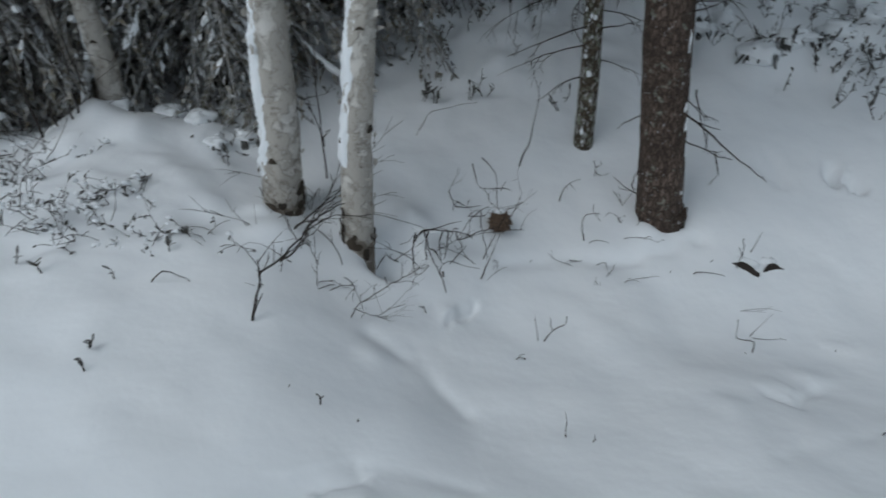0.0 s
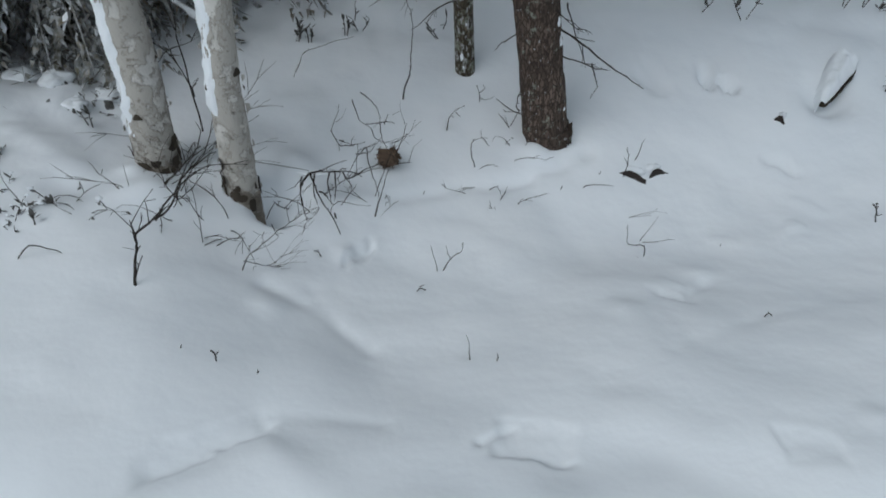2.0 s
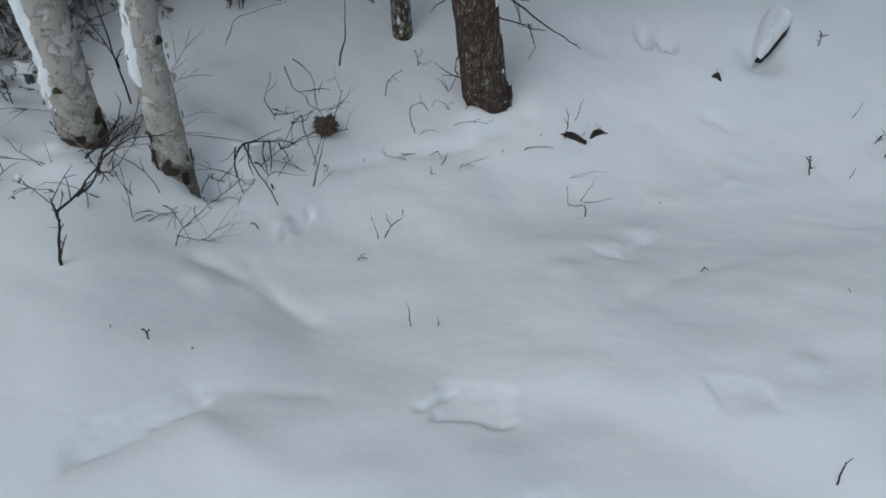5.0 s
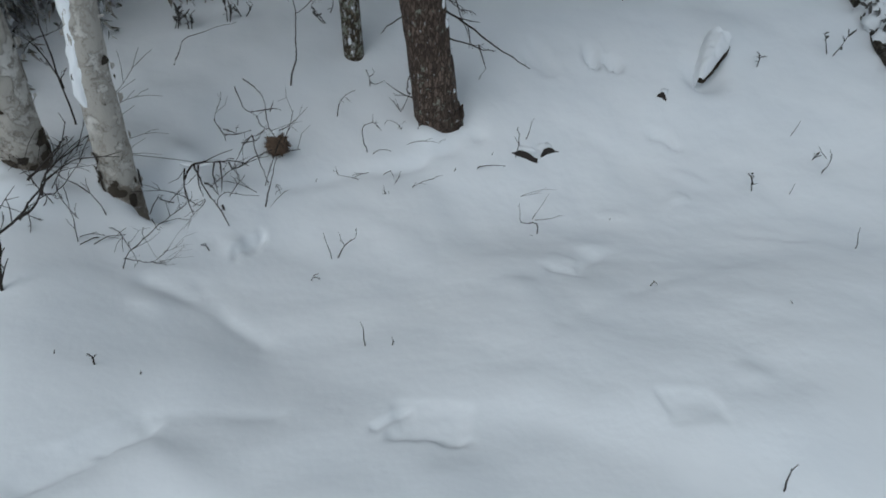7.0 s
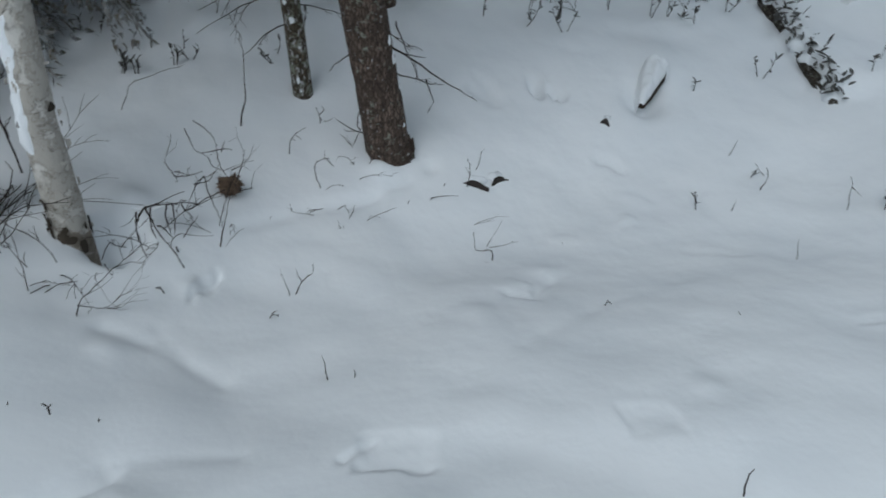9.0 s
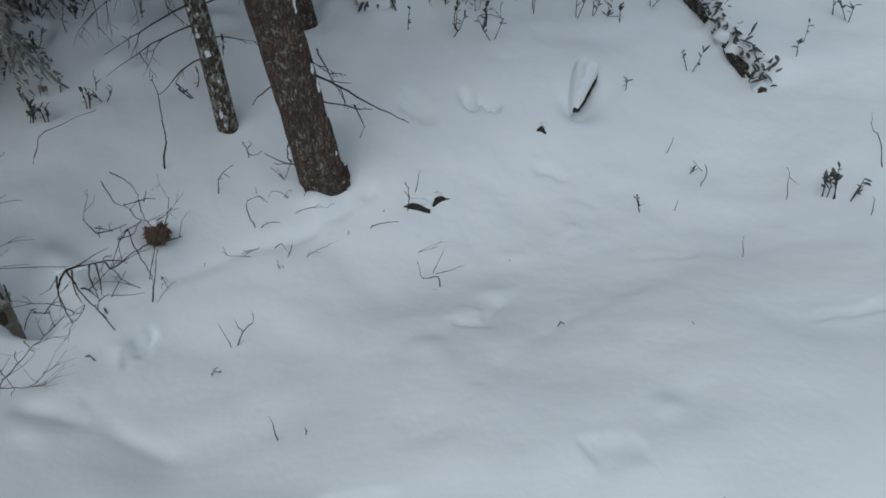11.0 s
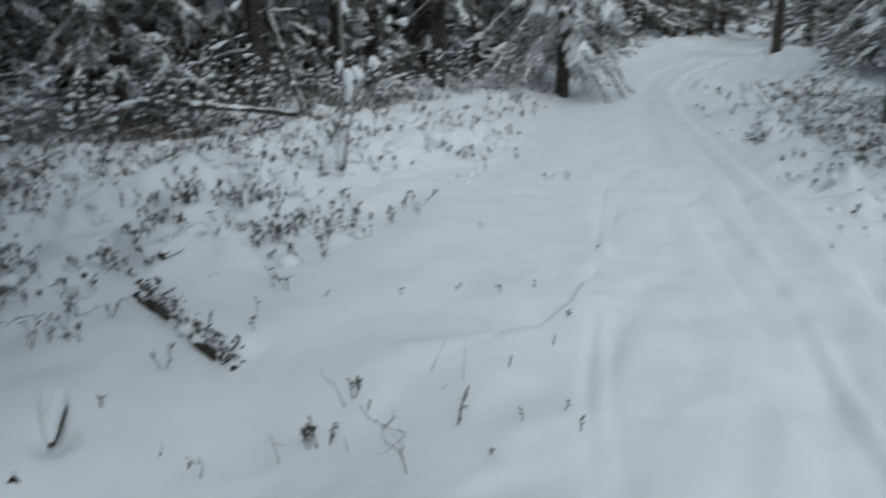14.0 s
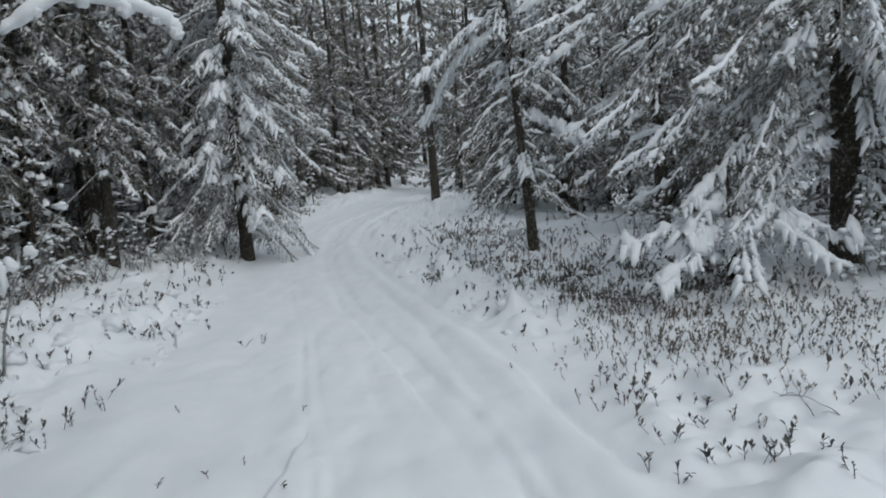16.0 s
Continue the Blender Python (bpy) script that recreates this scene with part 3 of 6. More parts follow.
            o = o + sd * wd * 0.5 * noise.noise(Vector((3, off, f * length * 4)))
            dn = Vector((0, 0, -0.45 * wd - 0.25 * hi))
            if fine < 1:
                snow.v += [o - sd * wd + dn, o + Vector((0, 0, hi)), o + sd * wd + dn]
            else:
                for q in (o - sd * wd + dn, o - sd * wd * 0.7 + Vector((0, 0, hi * 0.65)), o + Vector((0, 0, hi)), o + sd * wd * 0.7 + Vector((0, 0, hi * 0.6)), o + sd * wd + dn):
                    snow.v.append(q + noise.noise_vector(q * 16.0 + Vector((off, 0, 0))) * wd * 0.45)
        c = 3 if fine < 1 else 5
        for k in range(m):
            b = i + c * k
            for j in range(c - 1):
                snow.f.append((b + j, b + j + 1, b + j + c + 1, b + j + c))
            if fine >= 1:
                snow.f.append((b + c - 1, b, b + c, b + 2 * c - 1))
        # fringes where the load slumps over the side twigs
        for k in range(int(heavy * length * (z - a) * 34) if fine >= 1 else 0):
            o, ax = along(a + (z - a) * rnd.random())
            sd = ax.cross(Vector((0, 0, 1))).normalized() * rnd.choice((-1, 1))
            wd = 0.020 + 0.052 * heavy
            ln = rnd.uniform(0.6, 2.2) * wd
            c = o + sd * wd * 0.7
            e = c + (sd * 0.7 + ax * 0.5 + Vector((0, 0, -0.9))).normalized() * ln
            snow.tube([c, c.lerp(e, 0.6), e], [wd * 0.38, wd * 0.28, wd * 0.06], 4, True)
        a = z + (0.02 if sure else rnd.uniform(0.05, 0.3))


def two_part_mesh(name, wood, needles, green):
    """One mesh of a branch and its needles, in two materials."""
    k = len(wood.v)
    me = bpy.data.meshes.new(name)
    me.from_pydata([tuple(p) for p in wood.v + needles.v], [], wood.f + [tuple(i + k for i in f) for f in needles.f])
    me.materials.append(DEADWOOD)
    me.materials.append(green)
    me.polygons.foreach_set("material_index", [0] * len(wood.f) + [1] * len(needles.f))
    me.update()
    return me


def spruce(label, seed, tall, r0, crown, reach, droop=38, dense=1.0, white=0.6, fine=1.0, dead=True, load=1.0, split=False, path=None, bark=None, sides=9, group="spruces of the forest", dead_low=0.35, gap=1.0, big=1.0, heavy=()):
    rnd = random.Random(seed)
    green = NEEDLE if group == "spruces in the ditch" else FROSTED
    tree = thing("spruce_tree", label, "spruce tree", group)
    lean = [Vector(p) for p in path] if path else [Vector((rnd.uniform(-0.02, 0.02) * z, rnd.uniform(-0.02, 0.02) * z, z)) for z in (-0.25, tall * 0.3, tall * 0.65, tall)]
    total = [Geo(), Geo(), Geo()]

    def axis_at(z):
        for a, b in zip(lean, lean[1:]):
            if z <= b.z:
                return a.lerp(b, (z - a.z) / (b.z - a.z))
        return lean[-1].copy()

    def branch(base, *rest):
        if not split or base.z > 3.6:
            bough(*total, base, *rest)
            return
        own = [Geo(), Geo(), Geo()]
        bough(*own, base, *rest)
        ob = part("bough", two_part_mesh("bough", own[0], own[1], green), None, tree)
        if own[2].f:
            part("snow_load", own[2], CLUMP, ob, "snow lying along the bough", kind="stuff")

    part("trunk", trunk_geo(lean, r0, 0.012, sides, 14 if sides < 20 else 240, 0.12 if sides < 20 else 0.05, rnd, 0.25 if sides < 20 else (0.18 if sides > 60 else 0.12)), bark or FOREST_BARK, tree)
    z = crown
    while z < tall - 0.15:
        up = (tall - z) / (tall - crown)
        hi = z > 5.0
        for k in range(rnd.choice((4, 4, 5)) if not hi else 4):
            ln = max(0.18, reach * up ** 0.75 * rnd.uniform(0.6, 1.15))
            c = axis_at(z + rnd.uniform(-0.1, 0.1))
            branch(c, rnd.uniform(0, 2 * math.pi), ln, rnd, droop * rnd.uniform(0.75, 1.3) * (0.5 + 0.5 * up), dense * (0.55 if hi else 1), white * (0.6 if hi else 1), False, fine * (0.7 if hi else 1), load, big * (1.25 if hi and fine < 1 else 1))
        z += gap * rnd.uniform(0.16, 0.30) * ((1.6 if fine >= 1 else 2.3) if hi else 1.0)
    for z, az, ln, sag, snow in heavy:
        branch(axis_at(z), radians(az), ln, rnd, sag, dense, 1.0, False, fine, -snow)
    if dead:
        z = dead_low
        while z < crown + 1.0:
            branch(axis_at(z), rnd.uniform(0, 2 * math.pi), rnd.uniform(0.4, 0.75) * reach, rnd, rnd.uniform(5, 35), (0.8 if fine >= 1 else 0.5) * dense, white * 0.6, True, fine, load)
            z += gap * rnd.uniform(0.14, 0.30) * (1.0 if fine >= 1 else 1.7)
    if total[0].f:
        part("branchwork", total[0], DEADWOOD, tree, "thin grey-brown branches", kind="stuff")
        part("crown", total[1], green, tree, "dark olive-green needles", False, kind="stuff")
        part("snow_load", total[2], CLUMP, tree, "lumps of snow lying on the boughs", kind="stuff")
    return tree


def stand(tree, x, y, turn=0.0, size=1.0, sink=0.05):
    m = pose(x, y, ground_z(x, y) - sink, 0, 0, turn)
    tree.matrix_basis = m @ Matrix.Diagonal((size, size, size, 1))
    return tree


def again(tree, x, y, turn, size):
    """A copy of a tree, turned and scaled."""
    return stand(copy_thing(tree, pose(0, 0, 0)), x, y, turn, size)


FOREST = random.Random(12)
# heavy: height, bearing, length, sag in degrees and load of snow of single boughs
laden = stand(spruce("tall spruce with drooping snow-laden boughs beside the trail", 1, 11.0, 0.13, 0.8, 2.3, 58, 1.35, 0.9, 1.2, load=1.9, gap=0.8, split=True, heavy=((3.4, 190, 1.6, 55, 2.5), (3.2, 215, 1.5, 60, 2.5), (3.3, 165, 1.7, 55, 2.25), (2.5, 200, 1.5, 60, 2), (2.6, 150, 1.9, 50, 1.5), (2, 112, 2.2, 46, 1.25), (1.5, 122, 2, 44, 1), (3.8, 240, 1.8, 48, 2), (4.5, 200, 1.7, 50, 2), (4.6, 265, 2, 46, 1.75), (1.3, 250, 1.2, 50, 0.75), (3, 265, 1.9, 42, 1.25))), 13.8, 4.05, 20)
stand(spruce("slender spruce with hanging snowy boughs on the trail's edge", 2, 8.5, 0.095, 1.0, 1.05, 62, 1.2, 0.65, 1.2, load=1.5, gap=1.5, split=True, path=[(0, 0, -0.25), (0, 0.02, 0.5), (0, 0.17, 2.8), (0, 0.3, 8.5)], heavy=((3.3, 97, 1.5, 50, 3.8), (3.15, 82, 1.8, 64, 3.4), (1.95, 272, 0.95, 42, 3.6), (2.7, 250, 1.2, 58, 1.25), (1.6, 100, 1.1, 58, 0.8), (1.25, 80, 1, 54, 0.6), (0.95, 275, 0.8, 55, 0.7), (2.2, 120, 1.2, 60, 1), (1.4, 180, 0.5, 65, 2), (3.6, 275, 1.2, 50, 1))), 10.75, -1.0)
broad = stand(spruce("broad old spruce whose long boughs sweep to the ground", 3, 11.0, 0.15, 2.0, 2.3, 54, 1.5, 0.6, 1.2, load=1.6, split=True, heavy=((0.95, 205, 1.3, 34, 0.3), (0.8, 235, 1.3, 32, 0.3), (0.9, 180, 1.2, 36, 0.4), (1.1, 260, 1.3, 36, 0.3), (1.3, 220, 1.4, 42, 0.5), (3.9, 84, 3.3, 44, 0.7), (3.5, 112, 3.2, 46, 0.7), (2.9, 98, 3.1, 50, 0.6), (2.5, 112, 2.6, 52, 0.8), (2.2, 80, 2.4, 50, 0.6), (1.8, 108, 2.1, 52, 1.9), (4.0, 118, 3.2, 46, 2.0), (4.2, 100, 3.7, 42, 2), (3.7, 104, 3.5, 45, 0.8), (3.4, 92, 3.4, 46, 0.55), (3, 110, 3.2, 47, 0.6), (2.7, 86, 3, 49, 0.6), (2.4, 102, 2.8, 50, 0.8), (2, 94, 2.4, 50, 0.7), (2.7, 165, 2, 50, 1.5), (3.1, 207, 1.9, 58, 2.5), (3.5, 218, 2.2, 54, 2.5), (1.5, 122, 2, 48, 1.5), (1.2, 118, 1.7, 42, 1.5), (4.4, 130, 3, 48, 1.25), (2.15, 174, 1.3, 70, 3.4), (2.35, 182, 1.3, 64, 3.2), (2.5, 130, 1.2, 45, 2.6), (1.7, 116, 1.8, 52, 1.1), (1.35, 126, 1.9, 46, 1.5), (1.15, 192, 1.3, 44, 0.1), (1.45, 205, 1.4, 48, 0.1), (1.75, 195, 1.3, 52, 0.2), (0.75, 178, 1.1, 30, 0.1))), 7.4, -3.65)
young = stand(spruce("young spruce bowed down under a thick coat of snow", 4, 1.0, 0.05, 0.30, 0.75, 50, 1.6, 1.0, 1.2, False, load=2.0, split=True, heavy=((0.66, 98, 1.05, 30, 3.2), (0.58, 135, 1.15, 38, 3.0), (0.62, 172, 1.1, 40, 3.2), (0.66, 215, 1.15, 38, 3.0), (0.70, 250, 1.1, 36, 2.6), (0.80, 120, 0.7, 46, 2.4), (0.80, 230, 0.75, 45, 2.4))), 7.0, -2.45)
MID = [
    spruce("forest spruce with dead lower branches and patchy snow", 11, 10.0, 0.10, 1.3, 1.7, 46, 0.80, 0.74, 1.0, load=1.7, big=1.6, gap=1.15),
    spruce("forest spruce with a narrow snow-dusted crown", 12, 8.5, 0.085, 0.8, 1.5, 54, 0.80, 0.80, 1.0, load=1.8, big=1.6, gap=1.15),
    spruce("forest spruce with dense drooping branches and snow", 13, 7.0, 0.08, 0.4, 1.5, 52, 0.84, 0.72, 1.0, load=1.8, big=1.6, gap=1.15),
]
POLE = spruce("tall forest spruce with a bare dark trunk and dead twigs", 17, 15.0, 0.14, 2.9, 1.9, 50, 0.62, 0.8, 1.0, load=1.7, big=2.1, gap=1.25, dead_low=0.8)
stand(POLE, 18.7, 9.4)
FAR = spruce("distant spruce with snowy boughs deep in the forest", 15, 15.0, 0.13, 1.2, 2.6, 46, 0.42, 0.75, 0.5, load=1.8, gap=1.7, big=3.3, dead=False)
stand(FAR, 48.0, 7.5)
SAPLING = spruce("small snow-covered spruce sapling under the tall trees", 14, 2.4, 0.03, 0.15, 0.7, 45, 1.0, 0.8, 0.8, False, load=1.2, group="spruce saplings")
stand(SAPLING, 9.9, 5.6)
for k, (x, y, size) in enumerate(((9.4, 8.0, 1), (10.5, 7.6, 1.1), (14.6, 5.8, 1))):
    stand(MID[k], x, y, 70 * k, size)


def plant_forest():
    taken = [(13.8, 4.3), (10.75, -0.98), (7.4, -3.65), (7.0, -2.35), (48.0, 7.5), (9.4, 8.0), (10.5, 7.6), (14.6, 5.8)]
    fixed = [(17.8, 7.6), (18.4, 9.2), (22.5, 13.0), (26.0, 6.9), (20.5, 7.0), (16.3, 6.6), (8.3, 7.6), (7.0, 8.3), (12.2, 6.0), (1.6, 9.6), (4.9, 7.4), (-0.2, 8.4), (-0.3, 5.4), (4.2, 8.4), (0.4, 9.0), (15.5, -2.2), (12.5, -4.5), (10.2, -5.5)]

    def free(x, y, gap):
        return all((x - a) ** 2 + (y - b) ** 2 > gap * gap for a, b in taken)

    def put(x, y, tree=None, size=None):
        taken.append((x, y))
        again(tree or FOREST.choice(MID), x, y, FOREST.uniform(0, 360), size or FOREST.uniform(0.75, 1.25))

    def grow(many, xs, ys, rule, gap, tree=None):
        made = tries = 0
        while made < many and tries < 20000:
            tries += 1
            x, y = FOREST.uniform(*xs), FOREST.uniform(*ys)
            if rule(x, y - trail(x)) and free(x, y, gap):
                put(x, y, tree)
                made += 1

    for x, y in fixed:
        kind = FOREST.choice(MID)
        put(x, y, POLE if 0 < x < 5 or x == 12.2 else kind)
    for x, y in ((23.0, 13.4), (15.6, 5.4), (23.6, 6.4), (24.6, 6.3), (29.5, 6.6), (35.7, 6.2), (40.0, 5.9), (45.6, 5.0), (49.0, 4.4), (47.5, 6.4), (27.2, 1.2), (41.0, 0.6), (50.0, -0.4), (30.0, 8.0), (37.0, 8.4), (20.0, 8.2), (15.0, 8.4), (12.6, 8.0), (21.0, 11.5)):
        put(x, y, POLE, FOREST.uniform(0.9, 1.2))
    for x, y in ((8.4, 6.7), (9.6, 6.1), (10.8, 6.2), (11.7, 5.5), (7.2, 7.0), (12.9, 5.4), (6.1, 6.9), (7.9, 6.1), (5.0, 7.0)):
        put(x, y, POLE, FOREST.uniform(0.6, 0.85))
    put(2.88, 6.0, POLE, 0.62)
    for k in range(26):
        put(FOREST.uniform(56, 95), -18 + 46 * (k + FOREST.random()) / 26, FAR, FOREST.uniform(1.6, 2.2))
    edge = lambda x: 2.4 if x > 14 else 6.2 - 0.29 * max(x - 4, 0)
    grow(60, (3, 34), (-13, 16), lambda x, o: o > edge(x) if o > 0 else o < (-4.4 if x > 13 else -5.0), 1.1)
    grow(22, (-7, 4), (3, 13), lambda x, o: o > 6.0 or (x < -2.5 and o > 5.0), 1.0)
    grow(40, (30, 70), (-22, 24), lambda x, o: abs(o) > 2.2, 1.5, FAR)
    grow(24, (4, 30), (-8, 12), lambda x, o: o > edge(x) - 0.3 if o > 0 else o < (-4.4 if x > 13 else -5.0), 0.7, SAPLING)
    grow(12, (-20, 9), (-18, 20), lambda x, o: o > 9.0 or o < -6.0, 2.0, FAR)


plant_forest()
SHADED = spruce("shaded forest spruce with dense dark boughs and little snow", 16, 9.0, 0.09, 0.35, 1.5, 50, 0.95, 0.8, 0.7, load=1.5, big=1.85, dead_low=0.2, gap=1.2)
stand(SHADED, 8.9, 6.9)
DIM = random.Random(44)
# those with x below 4 are enlarged to shade the snow of the ditch
for k, (x, y) in enumerate(((7.6, 7.1), (6.4, 6.9), (9.9, 6.9), (6.2, 7.6), (8.2, 8.6), (11.3, 6.7), (12.9, 6.3), (5.2, 7.6), (-4.6, 7.5), (-0.6, 5.6), (-1.7, 4.9), (-2.6, 4.2), (-3.3, 4.9), (10.2, 8.4), (15.9, 5.7), (13.2, 7.2), (14.8, 7.4), (17.0, 8.6), (19.5, 8.0), (21.6, 8.4), (23.4, 7.6), (-5.0, 5.6), (-1.5, 6.2), (-3.6, 6.2), (17.5, -2.2), (19.8, -1.2), (22.5, -1.4), (25.5, -0.9), (16.5, -3.6), (14.2, -4.4), (13.0, -6.0))):
    again(SHADED if k % 2 and not 1 < x < 8 else MID[k // 2 % 3], x, y, DIM.uniform(0, 360), DIM.uniform(0.8, 1.15) * (1.4 if x < 4 else 1.0))
for x, y in ((40.0, 6.6), (44.0, 5.4), (38.0, 8.2), (46.0, 8.6), (51.0, 7.0), (36.0, 9.6), (42.0, 10.2), (53.0, 10.0), (35.0, 7.2), (56.0, 8.0)):
    again(FAR, x, y, DIM.uniform(0, 360), DIM.uniform(1.0, 1.25))
# oversized trees added far behind the ditch to cut the sky light on it
for k, (x, y) in enumerate(((0.4, 11.0), (2.4, 12.2), (4.6, 10.6), (-2.4, 8.6), (6.3, 9.8), (-1.2, 10.2))):
    again(MID[k % 2], x, y, DIM.uniform(0, 360), 1.9)


# ---- the ditch: trunks beside the trail ----
def limbs(g, path, low, rnd, many, reach, up):
    """Bare limbs with forked twigs along the upper trunk."""
    path = [Vector(p) for p in path]
    for k in range(many):
        s = low + (0.97 - low) * k / many
        q = s * (len(path) - 1)
        i = min(int(q), len(path) - 2)
        o = path[i].lerp(path[i + 1], q - i)
        az = rnd.uniform(0, 2 * math.pi)
        ln = reach * (1.15 - s) * rnd.uniform(0.7, 1.2)
        d = Vector((math.cos(az), math.sin(az), up)).normalized()
        pts = [o, o + d * ln * 0.5, o + d * ln * 0.8 + Vector((0, 0, 0.05)), o + d * ln + Vector((0, 0, -0.05))]
        g.tube(pts, [0.016, 0.010, 0.006, 0.002], 5, False)
        for j in range(7):
            b = pts[1].lerp(pts[3], j / 7)
            t = (d + Vector((rnd.uniform(-1, 1), rnd.uniform(-1, 1), rnd.uniform(-0.8, 0.4)))).normalized()
            tl = ln * rnd.uniform(0.2, 0.45)
            g.tube([b, b + t * tl * 0.5, b + t * tl + Vector((0, 0, -0.06))], [0.004, 0.003, 0.001], 3, False)


def birch(label, x, y, path, r0, r1, seed, snow_side, snow_to, group="birches in the ditch", snow_from=0.12):
    rnd = random.Random(seed)
    tree = thing("birch_tree", label, "birch tree", group, (x, y, ground_z(x, y)))
    path = [Vector(p) for p in path]
    part("trunk", trunk_geo(path, r0, r1, 36, 280, 0.06, rnd, 0.03), BIRCH, tree)
    g = Geo()
    limbs(g, path, 0.77, rnd, 16, 1.5, 0.8)
    part("branchwork", g, TWIG, tree, "thin bare brown branches", kind="stuff")
    # curls of loose bark
    g = Geo()

    def spot(z):
        for a, b in zip(path, path[1:]):
            if z <= b.z:
                return a.lerp(b, (z - a.z) / (b.z - a.z)), r0 + (r1 - r0) * (z - path[0].z) / (path[-1].z - path[0].z)
        return path[-1], r1

    for k in range(46):
        c, r = spot(rnd.uniform(0.0, 1.6))
        t = rnd.uniform(0, 2 * math.pi)
        w, h, lift = rnd.uniform(0.1, 0.4), rnd.uniform(0.006, 0.022), rnd.uniform(0.004, 0.014)
        i = len(g.v)
        for j in range(5):
            a = t + w * j / 4
            rr = r * 1.015 + lift * (j / 4) ** 2
            for e in (-1, 1):
                g.v.append(Vector((c.x + math.cos(a) * rr, c.y + math.sin(a) * rr, c.z + e * h * (1 - 0.15 * j))))
        for j in range(4):
            g.f.append((i + 2 * j, i + 2 * j + 2, i + 2 * j + 3, i + 2 * j + 1))
    plates = Geo()
    for k in range(16):
        c, r = spot(rnd.uniform(-0.06, 0.16) * rnd.random() + 0.01)
        t = rnd.uniform(0, 2 * math.pi)
        h, w, lift = rnd.uniform(0.012, 0.035), rnd.uniform(0.12, 0.35), rnd.uniform(0.003, 0.014)
        i = len(plates.v)
        for e in (-1, -0.2, 0.5, 1):
            for j in (-1, 0, 1):
                a = t + w * j * (1 - 0.45 * abs(e)) + rnd.uniform(-0.06, 0.06)
                rr = r * 1.02 + 0.5 * lift * max(0, e) + 0.002 * (j == 0)
                plates.v.append(Vector((c.x + math.cos(a) * rr, c.y + math.sin(a) * rr, c.z + e * h)))
        for e in range(3):
            for j in range(2):
                b = i + 3 * e + j
                plates.f.append((b, b + 1, b + 4, b + 3))
    part("foot_bark", plates, SCAR, tree, "dark cracked bark round the foot", kind="stuff")
    part("curled_bark", g, BIRCH, tree, "papery curls of peeling bark", kind="stuff")
    # dark scars
    g = Geo()
    for k in range(14):
        c, r = spot(rnd.uniform(0.02, 1.7))
        t = rnd.uniform(0, 2 * math.pi)
        i = len(g.v)
        w, h = rnd.uniform(0.15, 0.6), rnd.uniform(0.004, 0.012)
        for j in range(7):
            a = t + w * (j / 6 - 0.5)
            f = math.sin(math.pi * j / 6)
            for e, lift in ((-1, 0.995), (0, 1.0 + 0.06 * f), (1, 0.995)):
                rr = r * (lift + 0.02)
                g.v.append(Vector((c.x + math.cos(a) * rr, c.y + math.sin(a) * rr, c.z + e * h * (0.3 + f) + 0.006 * math.cos(4 * (j / 6 - 0.5)))))
        for j in range(6):
            for e in range(2):
                b = i + 3 * j + e
                g.f.append((b, b + 3, b + 4, b + 1))
    part("scarred_bark", g, SCAR, tree, "dark brown scars in the bark", kind="stuff")
    part("clinging_snow", plaster(path, r0, r1, radians(snow_side), 0.95, snow_from, min(snow_to, 1.6), 0.16 * r0, seed), CLUMP, tree, "snow plastered against one side")
    return tree


def bend(pts, rnd, steps=4):
    """A natural, slightly kinked curve through the points."""
    out = []
    for k in range(len(pts) - 1):
        a, b = pts[max(k - 1, 0)], pts[min(k + 2, len(pts) - 1)]
        p, q = pts[k], pts[k + 1]
        kink = 0.035 * (q - p).length
        for j in range(steps):
            f = j / steps
            c = 0.5 * ((2 * p) + (q - a) * f + (2 * a - 5 * p + 4 * q - b) * f * f + (3 * p - a - 3 * q + b) * f ** 3)
            out.append(c + (Vector([rnd.uniform(-1, 1) * kink for _ in range(3)]) if k or j else Vector()))
    out.append(pts[-1])
    return out


def dead_twigs(tree, path, spots, seed, thick=0.0034):
    """Dead side branches: height, bearing in degrees and length of each, drooping and forked."""
    rnd = random.Random(seed)
    path = [Vector(p) for p in path]
    for z, az, ln in spots:
        i = 0
        while i < len(path) - 2 and z > path[i + 1].z:
            i += 1
        p = path[i].lerp(path[i + 1], (z - path[i].z) / (path[i + 1].z - path[i].z))
        d = Vector((math.cos(radians(az)), math.sin(radians(az)), rnd.uniform(-0.1, 0.35))).normalized()
        g = Geo()

        def run(p, d, ln, r, depth):
            n = 6 if depth else 8
            pts = [p.copy()]
            for k in range(n):
                d = (d + Vector((rnd.uniform(-0.22, 0.22), rnd.uniform(-0.22, 0.22), rnd.uniform(-0.26, 0.10)))).normalized()
                p = p + d * ln / n
                pts.append(p.copy())
            g.tube(pts, [r * (1 - 0.75 * k / n) for k in range(n + 1)], 5 if depth < 2 else 4)
            if depth < 2:
                for k in range(2, n):
                    if rnd.random() < 0.62:
                        t = (d + Vector((rnd.uniform(-1, 1), rnd.uniform(-1, 1), rnd.uniform(-0.8, 0.4)))).normalized()
                        run(pts[k], t, ln * rnd.uniform(0.22, 0.45), r * 0.55, depth + 1)

        run(p, d, ln, thick * rnd.uniform(0.8, 1.25), 0)
        part("twig", g, TWIG, tree)


